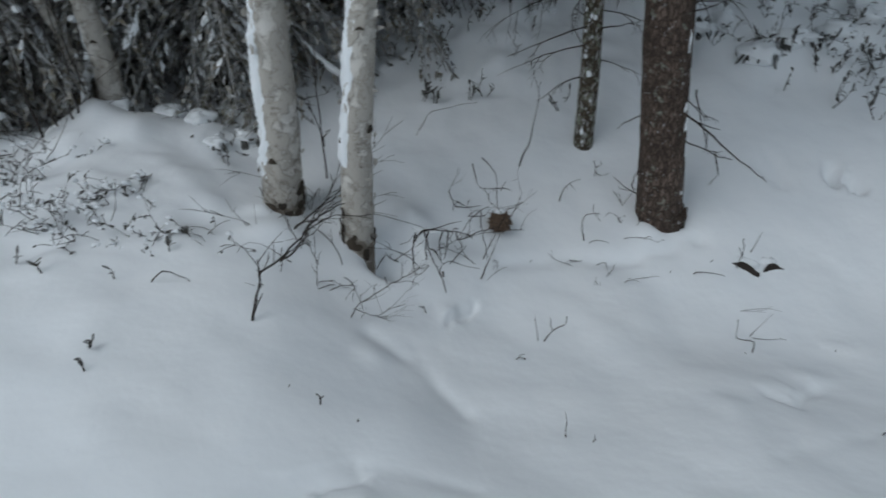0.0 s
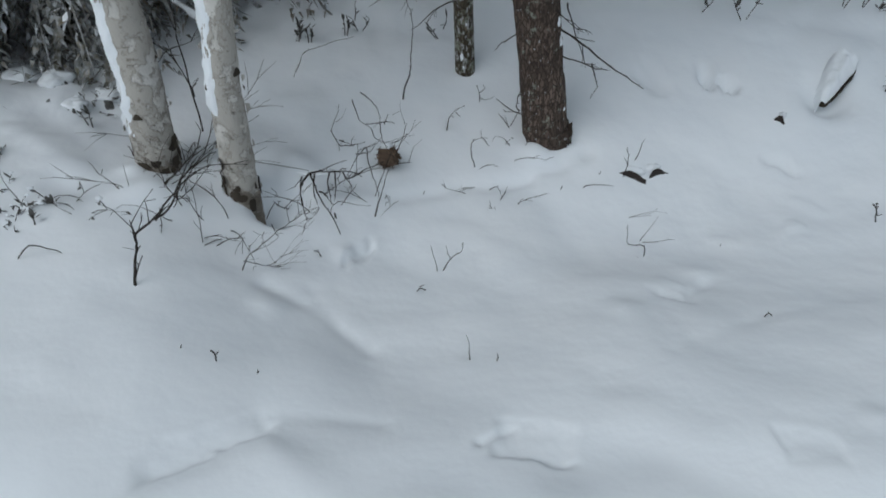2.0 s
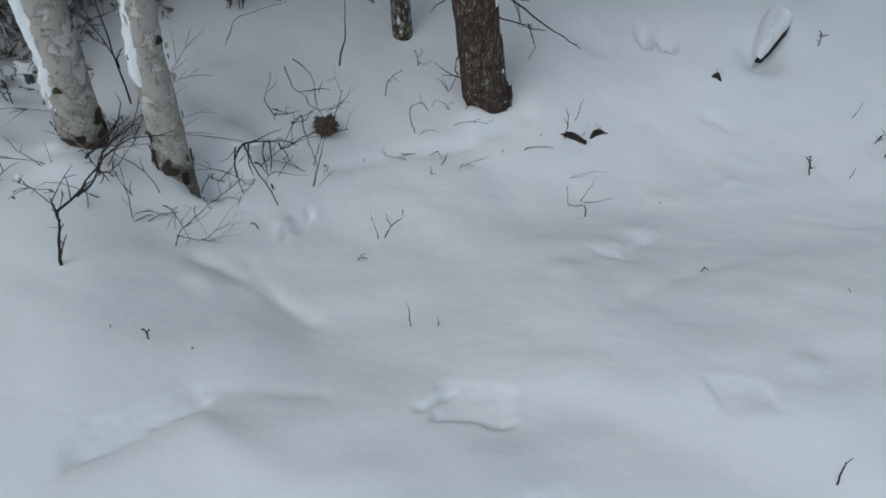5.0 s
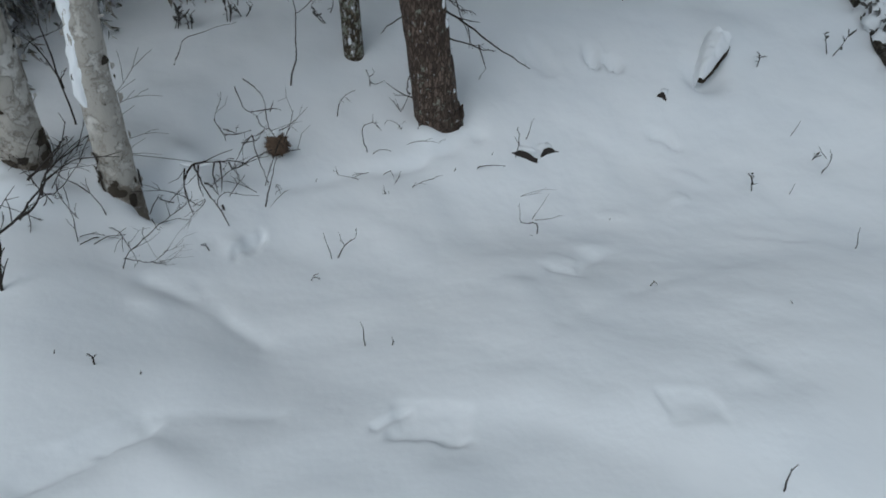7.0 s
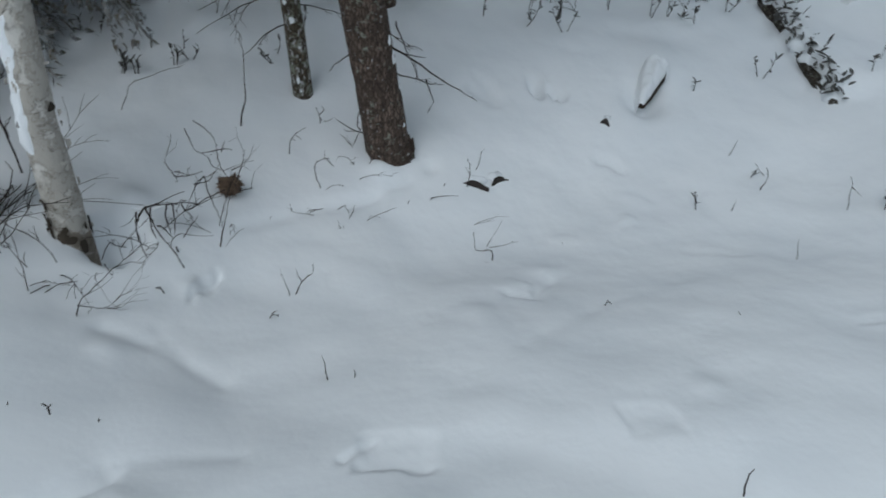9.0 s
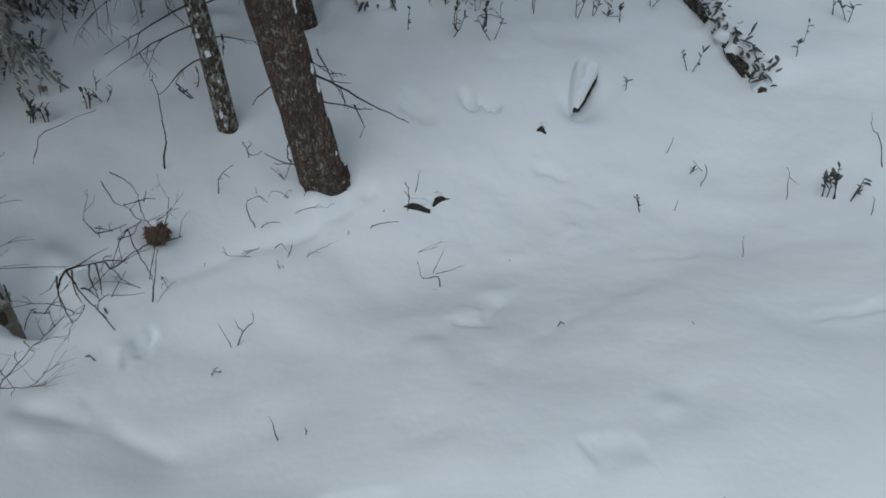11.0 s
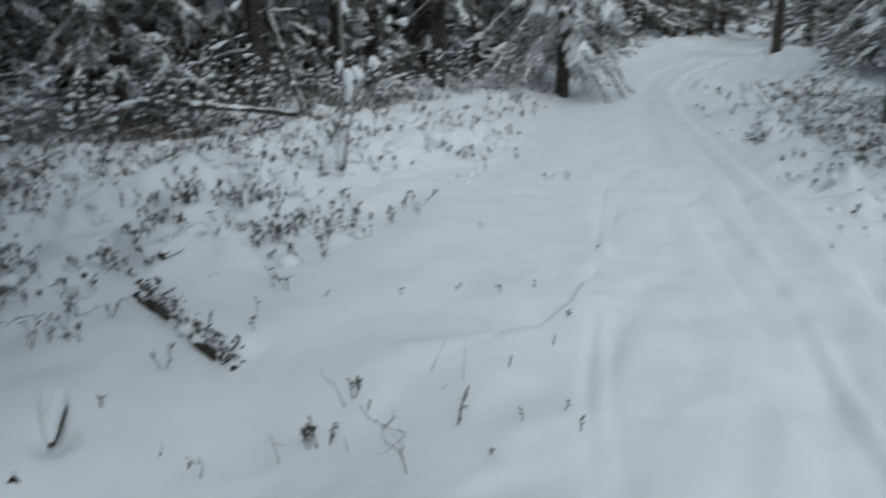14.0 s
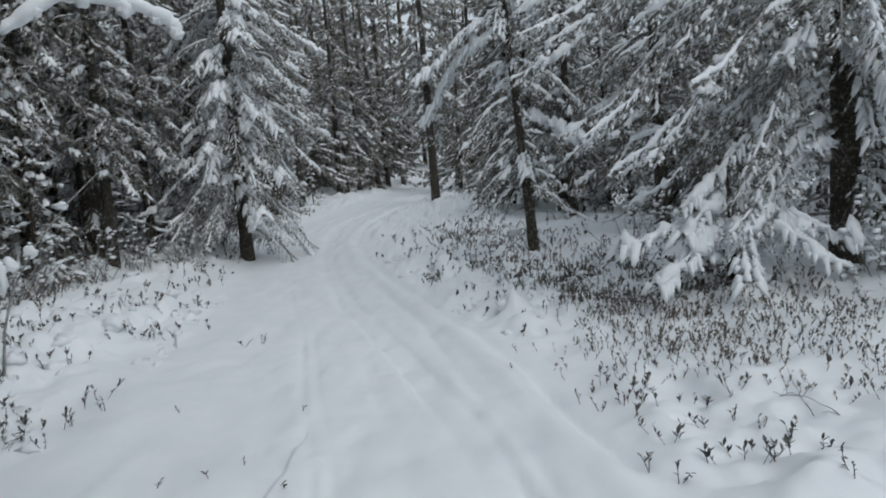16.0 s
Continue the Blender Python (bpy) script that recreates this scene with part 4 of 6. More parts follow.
def sprout(name, label, category, x, y, heading, lines, thick=0.25, group="", material=None, tree=None, seed=0, lean=0.0, fork=0.0):
    """Sticks and twigs from the snow; each line runs in centimetres along the heading and up from the ground at x, y."""
    rnd = random.Random(int(x * 1000 + y * 77) + seed)
    own = tree or thing(name, label, category, group, (x, y, ground_z(x, y)))
    c, s = math.cos(radians(heading)), math.sin(radians(heading))
    for n, line in enumerate(lines):
        pts, away, drift = [], 0.0, rnd.uniform(-0.35, 0.35)
        for k, (u, z) in enumerate(line):
            if k:
                away += drift * math.hypot(u - line[k - 1][0], z - line[k - 1][1])
            u, v, z = u / 100, away / 100 + z / 100 * math.sin(radians(lean)), z / 100 * math.cos(radians(lean))
            pts.append(Vector((c * u - s * v, s * u + c * v, z)))
        if not tree and n == 0:
            pts[0] = pts[0] + Vector((0, 0, -0.04))
        soft = bend(pts, rnd)
        r = thick / 100 * (0.92 if n == 0 else 0.64)
        g = Geo()
        g.tube(soft, [r * (1 - 0.7 * k / (len(soft) - 1)) for k in range(len(soft))], 6)
        if fork:
            for k in range(1, len(soft)):
                for _ in range(2):
                    if rnd.random() < fork:
                        d = (soft[k] - soft[k - 1]).normalized()
                        t = (d + Vector([rnd.uniform(-1, 1) for _ in range(3)]) * 0.9 + Vector((0, 0, 0.25))).normalized()
                        ln = rnd.uniform(0.02, 0.075)
                        q = soft[k] + t * ln
                        e = q + (t + Vector([rnd.uniform(-0.6, 0.6) for _ in range(3)])).normalized() * ln * 0.7
                        g.tube([soft[k], q, e], [r * 0.45, r * 0.36, r * 0.2], 4)
                        if rnd.random() < 0.5:
                            e = q + (t + Vector([rnd.uniform(-1, 1) for _ in range(3)])).normalized() * ln * 0.6
                            g.tube([q, e], [r * 0.33, r * 0.2], 4)
        for k in range(1, len(soft) - 1):
            if rnd.random() < 0.45:
                t = Vector([rnd.uniform(-1, 1), rnd.uniform(-1, 1), rnd.uniform(0, 1)]).normalized()
                g.tube([soft[k], soft[k] + t * 0.006], [r * 0.7, r * 0.4], 4)
        part("twig" if n else "stem", g, material or TWIG, own)
    return own


def brush(x, y, many, tall, seed, thick=0.0017):
    """A tuft of thin bare arching twigs."""
    rnd = random.Random(seed)
    ob = thing("bare_brush", "tuft of thin bare arching twigs in the snow", "twigs", "brush in the ditch", (x, y, ground_z(x, y)))
    for k in range(many):
        az = rnd.uniform(0, 2 * math.pi)
        d = Vector((math.cos(az), math.sin(az), rnd.uniform(0.3, 1.6))).normalized()
        p, ln = Vector((rnd.uniform(-0.06, 0.06), rnd.uniform(-0.06, 0.06), -0.03)), tall * rnd.uniform(0.6, 1.3)
        pts = [p.copy()]
        for j in range(6):
            d = (d + Vector((rnd.uniform(-0.3, 0.3), rnd.uniform(-0.3, 0.3), rnd.uniform(-0.35, 0.12)))).normalized()
            p = p + d * ln / 6
            pts.append(p.copy())
        g = Geo()
        g.tube(pts, [thick * (1 - 0.6 * j / 6) for j in range(7)], 5)
        for j in range(rnd.randint(2, 5)):
            c = rnd.choice(pts[2:])
            t = (d + Vector((rnd.uniform(-1, 1), rnd.uniform(-1, 1), rnd.uniform(-0.3, 0.9)))).normalized()
            e = c + t * ln * rnd.uniform(0.12, 0.35)
            g.tube([c, c.lerp(e, 0.5) + Vector((rnd.uniform(-1, 1) * 0.005, 0, 0.005)), e], [thick * 0.6, thick * 0.5, thick * 0.3], 4)
        part("twig", g, TWIG, ob)


SCAR = island_material("bark_scar", [(0.0, (0.035, 0.028, 0.022)), (1.0, (0.075, 0.06, 0.045))], 0.9)
birch("white birch with peeling bark and snow on one side, standing", -0.54, 2.20, [(0, 0, -0.25), (0.03, 0.01, 0.4), (0.03, 0.01, 0.8), (-0.1, 0.1, 3.0), (0.1, 0.3, 8.0)], 0.076, 0.03, 5, 194, 2.2)
birch("white birch with scarred flaky bark rising from a snow hollow", -0.26, 2.11, [(0, 0, -0.25), (0.02, 0, 0.4), (0.06, 0.01, 0.85), (0.2, 0.2, 3.0), (0.3, 0.2, 7.5)], 0.060, 0.025, 6, 198, 2.2, snow_from=0.30)
birch("leaning birch among wands at the edge of the spruces", -1.31, 2.70, [(0, 0, -0.25), (0.0, 0, 0.2), (-0.03, -0.02, 0.6), (-0.3, 0.1, 3.0), (-0.5, 0.2, 7.0)], 0.055, 0.02, 7, 170, 2.0)
birch("thin birch stem leaning away from its neighbour", -1.38, 2.78, [(0, 0, -0.25), (-0.10, -0.03, 0.35), (-0.28, -0.10, 0.9), (-0.9, -0.2, 3.0), (-1.6, -0.3, 6.0)], 0.030, 0.012, 8, 150, 1.6)

NEAR_PATH = [(0, 0, -0.3), (-0.06, 0.01, 0.2), (-0.165, 0.03, 0.95), (-0.255, 0.06, 1.7), (-0.35, 0.1, 2.5), (-0.38, 0.11, 3.5), (-0.41, 0.12, 4.5), (-0.44, 0.14, 5.5), (-0.47, 0.15, 6.5), (-0.50, 0.16, 7.5), (-0.55, 0.18, 9.0), (-0.6, 0.2, 10.5)]
# its crown, above the view, is made wide and dense to shade the bank
near = spruce("spruce with a bare scaly reddish-brown lower trunk beside the ditch", 21, 10.5, 0.095, 2.5, 2.35, 24, 1.5, 0.12, 0.8, False, gap=0.55, big=1.6, path=NEAR_PATH, bark=SPRUCE_BARK, sides=72, group="spruces in the ditch")
stand(near, 0.945, 2.50, sink=0)
LICHEN_PATH = [(0, 0, -0.3), (-0.02, 0.0, 0.3), (-0.06, 0.01, 0.9), (-0.07, 0.01, 1.6), (-0.08, 0.0, 2.4), (-0.085, 0.0, 3.2), (-0.09, 0.0, 4.0), (-0.1, 0.0, 5.0)]
lichened = spruce("thin spruce flecked with lichen and snow, dead twigs low down", 22, 5.0, 0.044, 1.7, 0.9, 40, 1.5, 0.05, 1.5, False, gap=0.7, path=LICHEN_PATH, bark=LICHEN_BARK, sides=32, group="spruces in the ditch")
stand(lichened, 0.64, 2.86, sink=0)
behind = spruce("slender spruce close behind a thicker scaly trunk", 23, 8.5, 0.062, 3.0, 1.2, 28, 1.4, 0.12, 0.8, False, gap=0.8, big=1.3, path=[(0, 0, -0.3), (-0.09, 0.02, 0.5), (-0.17, 0.04, 1.2), (-0.2, 0.03, 2.2), (-0.22, 0.02, 3.4), (-0.23, 0.0, 5.0), (-0.25, 0.0, 7.5)], bark=SPRUCE_BARK, sides=32, group="spruces in the ditch")
stand(behind, 1.20, 3.50, sink=0)
# extra spruces, crowns above the view, added to darken the snow below
shade_spruce = spruce("added spruce whose long level boughs shade the ditch", 25, 11.0, 0.11, 1.65, 2.1, 16, 1.3, 0.12, 0.8, True, dead_low=1.2, big=1.6, group="spruces in the ditch")
stand(shade_spruce, -0.5, 5.0)
for x, y, turn, size in ((-1.2, 4.9, 250, 1.1), (0.0, 4.35, 120, 0.9), (-2.6, 3.3, 60, 1.0)):
    again(shade_spruce, x, y, turn, size)
curtain = spruce("dense low spruce whose dark boughs hang to the snow", 24, 4.8, 0.05, 0.22, 1.05, 60, 1.9, 0.22, 1.5, True, split=True, group="spruces in the ditch", gap=0.42, big=1.2)
stand(curtain, -1.02, 3.14)
for x, y, turn in ((-1.85, 3.75, 80), (-0.95, 4.2, 200), (-2.6, 3.5, 130), (-1.5, 3.35, 290), (-0.62, 3.75, 20), (-1.78, 3.02, 160), (-2.1, 2.85, 40)):
    again(curtain, x, y, turn, 1.1)



# ---- sticks and twigs ----
sprout("dead_branch", "dark broken stick with a forked side branch in the snow", "stick", -0.48, 1.53, 20, [[(0.0, 0.0), (2.6, 6.3), (4.7, 11.0), (4.9, 15.4)], [(4.8, 14.9), (4.7, 18.8)], [(4.8, 14.9), (10.7, 17.3), (17.5, 21.7), (24.2, 24.5), (28.4, 25.0)], [(10.7, 17.3), (15.7, 19.6), (18.6, 23.8), (26.5, 31.8)], [(15.8, 26.5), (21.6, 30.1), (27.0, 33.4)], [(17.5, 21.7), (21.4, 27.6), (30.4, 30.9)]], 0.56, lean=10, fork=0.16)
sprout("bare_twigs", "fine bare forked twigs poking from the snow hollow", "twigs", -0.24, 1.71, 15, [[(-0.0, 0.0), (4.9, 5.6), (12.2, 12.6), (18.3, 17.1), (21.1, 19.5)], [(2.5, 2.2), (5.7, 0.3), (9.2, -1.6), (13.3, 0.3), (16.4, 3.8), (18.2, 6.4)], [(9.2, -1.6), (11.4, -3.4), (14.0, -4.0)], [(12.7, 13.0), (13.2, 10.1), (14.0, 9.0)], [(10.0, 10.9), (8.9, 8.9)], [(13.3, 0.3), (16.1, 0.5)], [(4.9, 5.6), (4.9, 7.7)]], 0.2, "bare twigs in the ditch", fork=0.12)
arch = sprout("bare_bush", "low bare bush bent into an arch by snow", "bush", 0.05, 2.04, 5, [[(-10.0, 14.9), (-6.6, 15.8), (-2.7, 15.9), (5.2, 15.3)], [(-9.1, 15.1), (-10.2, 11.3), (-9.8, 5.6), (-8.9, 0.7)], [(-6.0, 15.7), (-4.7, 10.4), (-2.8, 6.3), (0.3, 1.3)], [(0.4, 15.4), (-0.8, 10.7), (-0.1, 3.3)], [(2.1, 15.5), (2.0, 9.2), (0.7, 4.3)], [(-4.6, 15.5), (-5.7, 9.6), (-5.1, 5.3)], [(5.1, 15.0), (5.7, 12.4), (7.6, 12.7), (15.5, 15.2), (19.8, 16.0)], [(0.3, 1.3), (0.7, -2.1), (1.4, -6.1), (3.1, -8.9)], [(-4.0, 9.3), (-2.1, 8.0), (-0.4, 4.5)]], 0.5, lean=30, fork=0.05)
g = Geo()
g.blob((-0.05, 0.085, 0.128), 0.050, 0.014, 0.008, random.Random(12), 0.9, 12, 20)
part("snow_cap", g, CLUMP, arch, "snow hanging from the bent twigs")
sprout("bare_bush", "leafless bush with a brown seed clump among its twigs", "bush", 0.18, 2.07, 2, [[(-0.0, 0.0), (2.4, 5.5), (5.1, 13.0), (7.2, 19.5)], [(-8.4, 26.1), (-3.9, 25.3), (0.5, 25.0)], [(0.5, 25.0), (1.4, 16.4), (3.0, 9.3), (3.1, 6.4)], [(-8.1, 26.0), (-10.8, 31.7), (-9.3, 36.4)], [(-8.6, 28.2), (-5.8, 27.3), (-3.8, 26.3)], [(0.5, 25.0), (-3.8, 19.9), (-8.8, 10.8)], [(-3.4, 22.8), (1.5, 23.7), (3.8, 26.7)], [(0.6, 44.1), (3.8, 40.7), (6.2, 36.1), (6.5, 32.8)], [(6.5, 33.1), (4.0, 32.6), (1.0, 32.4)], [(6.1, 32.8), (8.9, 32.9), (11.6, 31.8)], [(6.2, 32.4), (6.4, 27.4), (8.6, 23.6)], [(-2.6, 41.8), (-0.9, 34.9), (3.0, 31.2)], [(10.5, 21.0), (13.2, 25.6), (15.9, 30.9)], [(10.8, 18.1), (16.0, 17.6)], [(9.7, 25.6), (12.6, 26.6), (15.6, 29.0)], [(3.0, 31.2), (4.0, 27.6), (7.4, 25.3)], [(7.7, 32.2), (9.4, 35.7)]], 0.32, lean=35, fork=0.06)
sprout("bare_twigs", "curled thin twig looping out of the snow", "twigs", 0.08, 1.96, 0, [[(0.0, -0.0), (-2.5, 4.9), (-3.5, 9.7), (-0.7, 12.7), (4.2, 10.7), (10.0, 9.0)]], 0.22, "bare twigs in the ditch", fork=0.06)
sprout("dead_branch", "short knobbly stick standing in snow", "stick", 0.34, 2.69, -5, [[(-0.0, -0.0), (2.5, 7.3), (4.0, 11.8), (4.4, 17.0), (5.0, 27.0), (6.0, 42.0)]], 0.4)
sprout("bare_twigs", "two thin twigs beside dark bark scraps", "twigs", 1.18, 2.27, -25, [[(-1.0, -0.3), (-0.0, 6.1), (-1.0, 13.6)], [(-0.0, 6.1), (-2.0, 9.4)], [(2.4, 8.8), (4.9, 17.3)]], 0.3, "bare twigs in the ditch")
sprout("dead_branch", "thin dark twig lying on the snow", "stick", 1.01, 2.23, -22, [[(-2.9, -1.5), (-0.2, 1.0), (5.6, 2.9), (10.2, 3.3)]], 0.3)
sprout("sapling", "thin dark leafless sapling between the birches", "sapling", -0.41, 2.46, 11, [[(0.0, 0.0), (-1.4, 19.1), (-1.9, 39.4), (-2.3, 69.6)], [(-0.7, 14.3), (-3.8, 28.5), (-10.1, 37.7)], [(-1.2, 16.8), (1.9, 21.3)], [(-1.9, 39.4), (-5.8, 52.1)]], 0.42, fork=0.15)
sprout("willow_bush", "dark straight wands leaning together by a birch", "bush", -1.45, 2.47, 32, [[(-4.9, -1.3), (-6.0, 17.3), (-6.4, 44.5)], [(1.3, 1.1), (0.8, 24.8), (-0.9, 51.5)], [(8.1, 0.1), (6.2, 23.8), (5.1, 50.7)], [(10.0, -0.3), (9.3, 21.1), (9.4, 50.1)], [(14.1, 11.5), (12.0, 31.4), (11.1, 49.9)]], 0.7, fork=0.06)
sprout("bare_twigs", "small three-pronged twig in smooth snow", "twigs", 0.38, 1.81, -4, [[(0.0, 0.0), (4.4, 4.6), (8.2, 7.3), (8.7, 11.0)], [(4.4, 4.6), (2.9, 11.2)], [(0.0, 0.0), (-1.9, 11.3)]], 0.26, "bare twigs in the ditch")
sprout("bare_twigs", "single thin twig tip in smooth snow", "twigs", 0.42, 1.30, -8, [[(0.0, 0.0), (-2.0, 7.3)]], 0.26, "bare twigs in the ditch")
sprout("bare_twigs", "single thin twig tip in smooth snow", "twigs", 0.48, 1.28, -10, [[(0.0, 0.0), (0.0, 2.7)]], 0.26, "bare twigs in the ditch")
sprout("bare_twigs", "thin crooked twigs rising from the ditch snow", "twigs", 1.12, 1.85, -25, [[(0.0, 0.0), (-0.9, 5.0), (-6.2, 5.4), (-7.5, 15.0)], [(-2.6, 5.9), (1.8, 15.3)], [(-1.6, 5.6), (8.5, 12.0)], [(-7.5, 15.0), (-5.7, 16.5)]], 0.26, "bare twigs in the ditch", fork=0.06)
sprout("bare_twigs", "single thin twig tip in smooth snow", "twigs", 1.62, 1.13, -48, [[(0.0, 0.0), (-3.1, 0.8)]], 0.3, "bare twigs in the ditch")
sprout("bare_twigs", "single upright twig in smooth snow", "twigs", 2.12, 1.45, -51, [[(0.0, 0.0), (-2.3, 7.6)]], 0.25, "bare twigs in the ditch")
sprout("bare_twigs", "small forked twig in smooth snow", "twigs", 2.34, 1.94, -46, [[(-0.0, -0.0), (1.9, 6.9), (0.2, 12.2)], [(0.3, 6.6), (-4.3, 10.6)]], 0.28, "bare twigs in the ditch")
sprout("bare_twigs", "small budded twig in smooth snow", "twigs", 2.04, 1.92, -42, [[(0.0, 0.0), (-1.9, 4.8), (-4.3, 8.7)], [(-1.2, 2.7), (0.5, 3.8)]], 0.3, "bare twigs in the ditch")
sprout("bare_twigs", "single thin twig tip in smooth snow", "twigs", 2.16, 1.87, -44, [[(0.0, 0.0), (0.9, 5.8)]], 0.24, "bare twigs in the ditch")
sprout("bare_twigs", "single thin twig tip in smooth snow", "twigs", 2.33, 2.16, -43, [[(0.0, -0.0), (2.4, 7.6)]], 0.26, "bare twigs in the ditch")
sprout("bare_twigs", "small forked twig in smooth snow", "twigs", 2.52, 1.65, -53, [[(0.0, 0.0), (-1.9, 9.6), (-3.7, 14.5)], [(-1.9, 9.6), (2.3, 6.1)]], 0.22, "bare twigs in the ditch")
sprout("bare_twigs", "single upright twig in smooth snow", "twigs", 2.64, 1.38, -59, [[(0.0, 0.0), (-2.2, 8.1)]], 0.26, "bare twigs in the ditch")
sprout("bare_twigs", "looping thin brown stems over the snow", "twigs", 2.51, 1.02, -65, [[(0.0, 0.0), (-3.1, 8.0), (-9.3, 14.7), (-8.9, 19.3), (-6.4, 22.5)], [(-3.1, 8.0), (-1.7, 12.1)], [(-17.6, 29.2), (-13.9, 25.1), (-6.4, 22.5), (-0.8, 21.4), (-2.1, 19.3), (-7.0, 15.6)]], 0.26, "bare twigs in the ditch", fork=0.1)
sprout("bare_twigs", "nodding dry stalk above a leafy tuft", "twigs", 2.90, 1.56, -59, [[(0.0, 0.0), (-4.5, 9.5), (-9.1, 14.8), (-11.1, 20.7)]], 0.25, "bare twigs in the ditch")
sprout("dead_branch", "dark slanting stick with a bent tip in snow", "stick", 1.92, 0.72, -66, [[(0.0, 0.0), (1.8, 8.7), (3.6, 15.0), (7.9, 18.6), (11.1, 21.1)], [(0.3, 1.6), (-0.3, 7.4)]], 0.4)
sprout("bare_twigs", "pale bent stems half buried near the trail", "twigs", 3.07, 1.22, -62, [[(-0.5, -0.5), (8.0, 4.9)], [(0.8, 10.9), (3.3, 17.3), (9.0, 28.7)], [(15.4, 6.1), (16.1, 25.1)]], 0.26, "bare twigs in the ditch")
sprout("bare_bush", "thin arching bare stems beside the trail", "bush", 4.22, -1.91, -114, [[(25.6, -12.8), (20.6, -5.7), (8.0, 6.8), (-10.4, 14.6)], [(0.0, 1.5), (-7.7, 17.9), (-11.4, 29.9)], [(-15.9, 11.1), (-10.4, 14.0)]], 0.35, fork=0.15)
sprout("dead_twigs", "", "", 0.90, 2.38, -18, [[(-2.4, 45.5), (9.8, 38.9), (21.1, 32.0), (31.0, 27.1)], [(-0.2, 34.5), (11.3, 32.2), (18.1, 32.5)], [(0.1, 54.7), (3.8, 44.5), (8.3, 34.0)], [(11.3, 32.2), (14.6, 23.4)], [(-14.1, 43.8), (-21.6, 39.7), (-25.3, 36.1)], [(-9.8, 6.4), (-18.5, 12.2), (-23.6, 17.4)], [(-14.8, 9.6), (-16.3, 12.7), (-13.5, 22.1)], [(-9.5, 82.5), (-3.2, 87.1), (6.9, 89.3), (16.3, 92.6)], [(-9.3, 81.2), (-2.7, 84.4), (2.8, 87.8)]], 0.5, tree=near, material=TWIG, fork=0.07)
sprout("bare_twigs", "thin pale twigs arching low over the snow", "twigs", 0.50, 2.53, -6, [[(0.0, 0.0), (1.4, 4.0), (4.3, 8.0), (8.3, 9.8)], [(1.4, 4.0), (2.2, 6.4), (3.7, 5.8)], [(4.3, 8.0), (6.3, 6.2)]], 0.24, "bare twigs in the ditch")
sprout("bare_twigs", "thin pale twigs arching low over the snow", "twigs", 0.67, 2.68, -9, [[(-0.0, 0.0), (-0.8, 3.9), (-2.0, 6.9)], [(-0.4, 1.8), (2.4, 0.7), (5.7, 2.2)], [(-0.8, 3.9), (1.4, 6.4), (0.8, 8.4)]], 0.24, "bare twigs in the ditch")
sprout("bare_twigs", "thin pale twigs arching low over the snow", "twigs", 0.79, 2.53, -12, [[(-0.0, 0.0), (-4.5, 3.1), (-7.2, 6.2)], [(-2.3, 1.8), (0.1, 8.2), (1.9, 12.0)], [(-3.4, 2.6), (-4.9, 6.9)]], 0.24, "bare twigs in the ditch")
sprout("bare_twigs", "thin pale twigs arching low over the snow", "twigs", 0.59, 2.35, -8, [[(0.2, 4.6), (-1.3, 8.9), (0.1, 13.0), (4.8, 14.1)], [(2.2, -0.6), (5.5, 2.3), (9.7, 2.2)]], 0.24, "bare twigs in the ditch")
sprout("bare_twigs", "thin pale twigs arching low over the snow", "twigs", -0.11, 2.79, 7, [[(0.0, 0.0), (5.1, 4.5), (8.1, 9.3), (16.8, 9.9), (29.5, 10.6)]], 0.24, "bare twigs in the ditch")
for x, y, lines in (
    (-0.24, 1.27, [[(0, 0), (0.3, 2.2), (-0.8, 3.6)], [(0.3, 2.2), (1.4, 3.4)]]),
    (-0.34, 1.31, [[(0, 0), (2.2, 0.9)]]),
    (-0.15, 1.24, [[(0, 0), (1.2, 0.9)]]),
    (0.31, 1.70, [[(-2, 0), (0, 1.6), (2.2, 1.2)], [(0, 1.6), (1.8, 3.0)]]),
    (1.29, 1.38, [[(0, 0), (1.0, 1.8), (2.4, 1.2)]]),
    (1.16, 0.57, [[(0, 0), (-1.0, 2.8), (-0.6, 5.6), (0.5, 7.2)]]),
    (0.90, 2.23, [[(0, 0), (1.4, 1.6)]]),
    (1.06, 2.29, [[(0, 0), (2.4, 1.4)]]),
    (0.37, 2.23, [[(0, 0), (1.6, 1.2)]]),
    (-0.72, 1.62, [[(-9, 2), (-4, 4.4), (1, 1.5), (3, -1)]]),
    (0.01, 1.84, [[(0, 0), (-1.2, 1.8), (-3.0, 2.2)]]),
    (1.41, 1.89, [[(0, 0), (1.0, 1.4)]]),
):
    sprout("bare_twigs", "tip of a thin dark twig in smooth snow", "twigs", x, y, -10, lines, 0.28, "bare twigs in the ditch")
for k, (t, low, tall) in enumerate(((-45, 0.0, 0.06), (-15, 0.0, 0.075), (-150, -0.02, 0.03))):
    g = Geo()
    g.blob((-0.035 + 0.078 * math.cos(radians(t)), 0.078 * math.sin(radians(t)), low), 0.026, 0.026, tall, random.Random(60 + k), 0.8, 9, 12)
    part("root_flare", g, SPRUCE_BARK, near)
dead_twigs(lichened, LICHEN_PATH, [(0.30, 195, 0.26), (0.38, 350, 0.24), (0.44, 175, 0.40), (0.50, 20, 0.34), (0.52, 215, 0.46), (0.58, 330, 0.30), (0.62, 160, 0.50), (0.66, 240, 0.30), (0.70, 10, 0.40), (0.74, 190, 0.52), (0.80, 300, 0.30), (0.84, 150, 0.44), (0.90, 205, 0.48), (0.95, 350, 0.42), (1.02, 180, 0.5), (1.1, 30, 0.4)], 71)
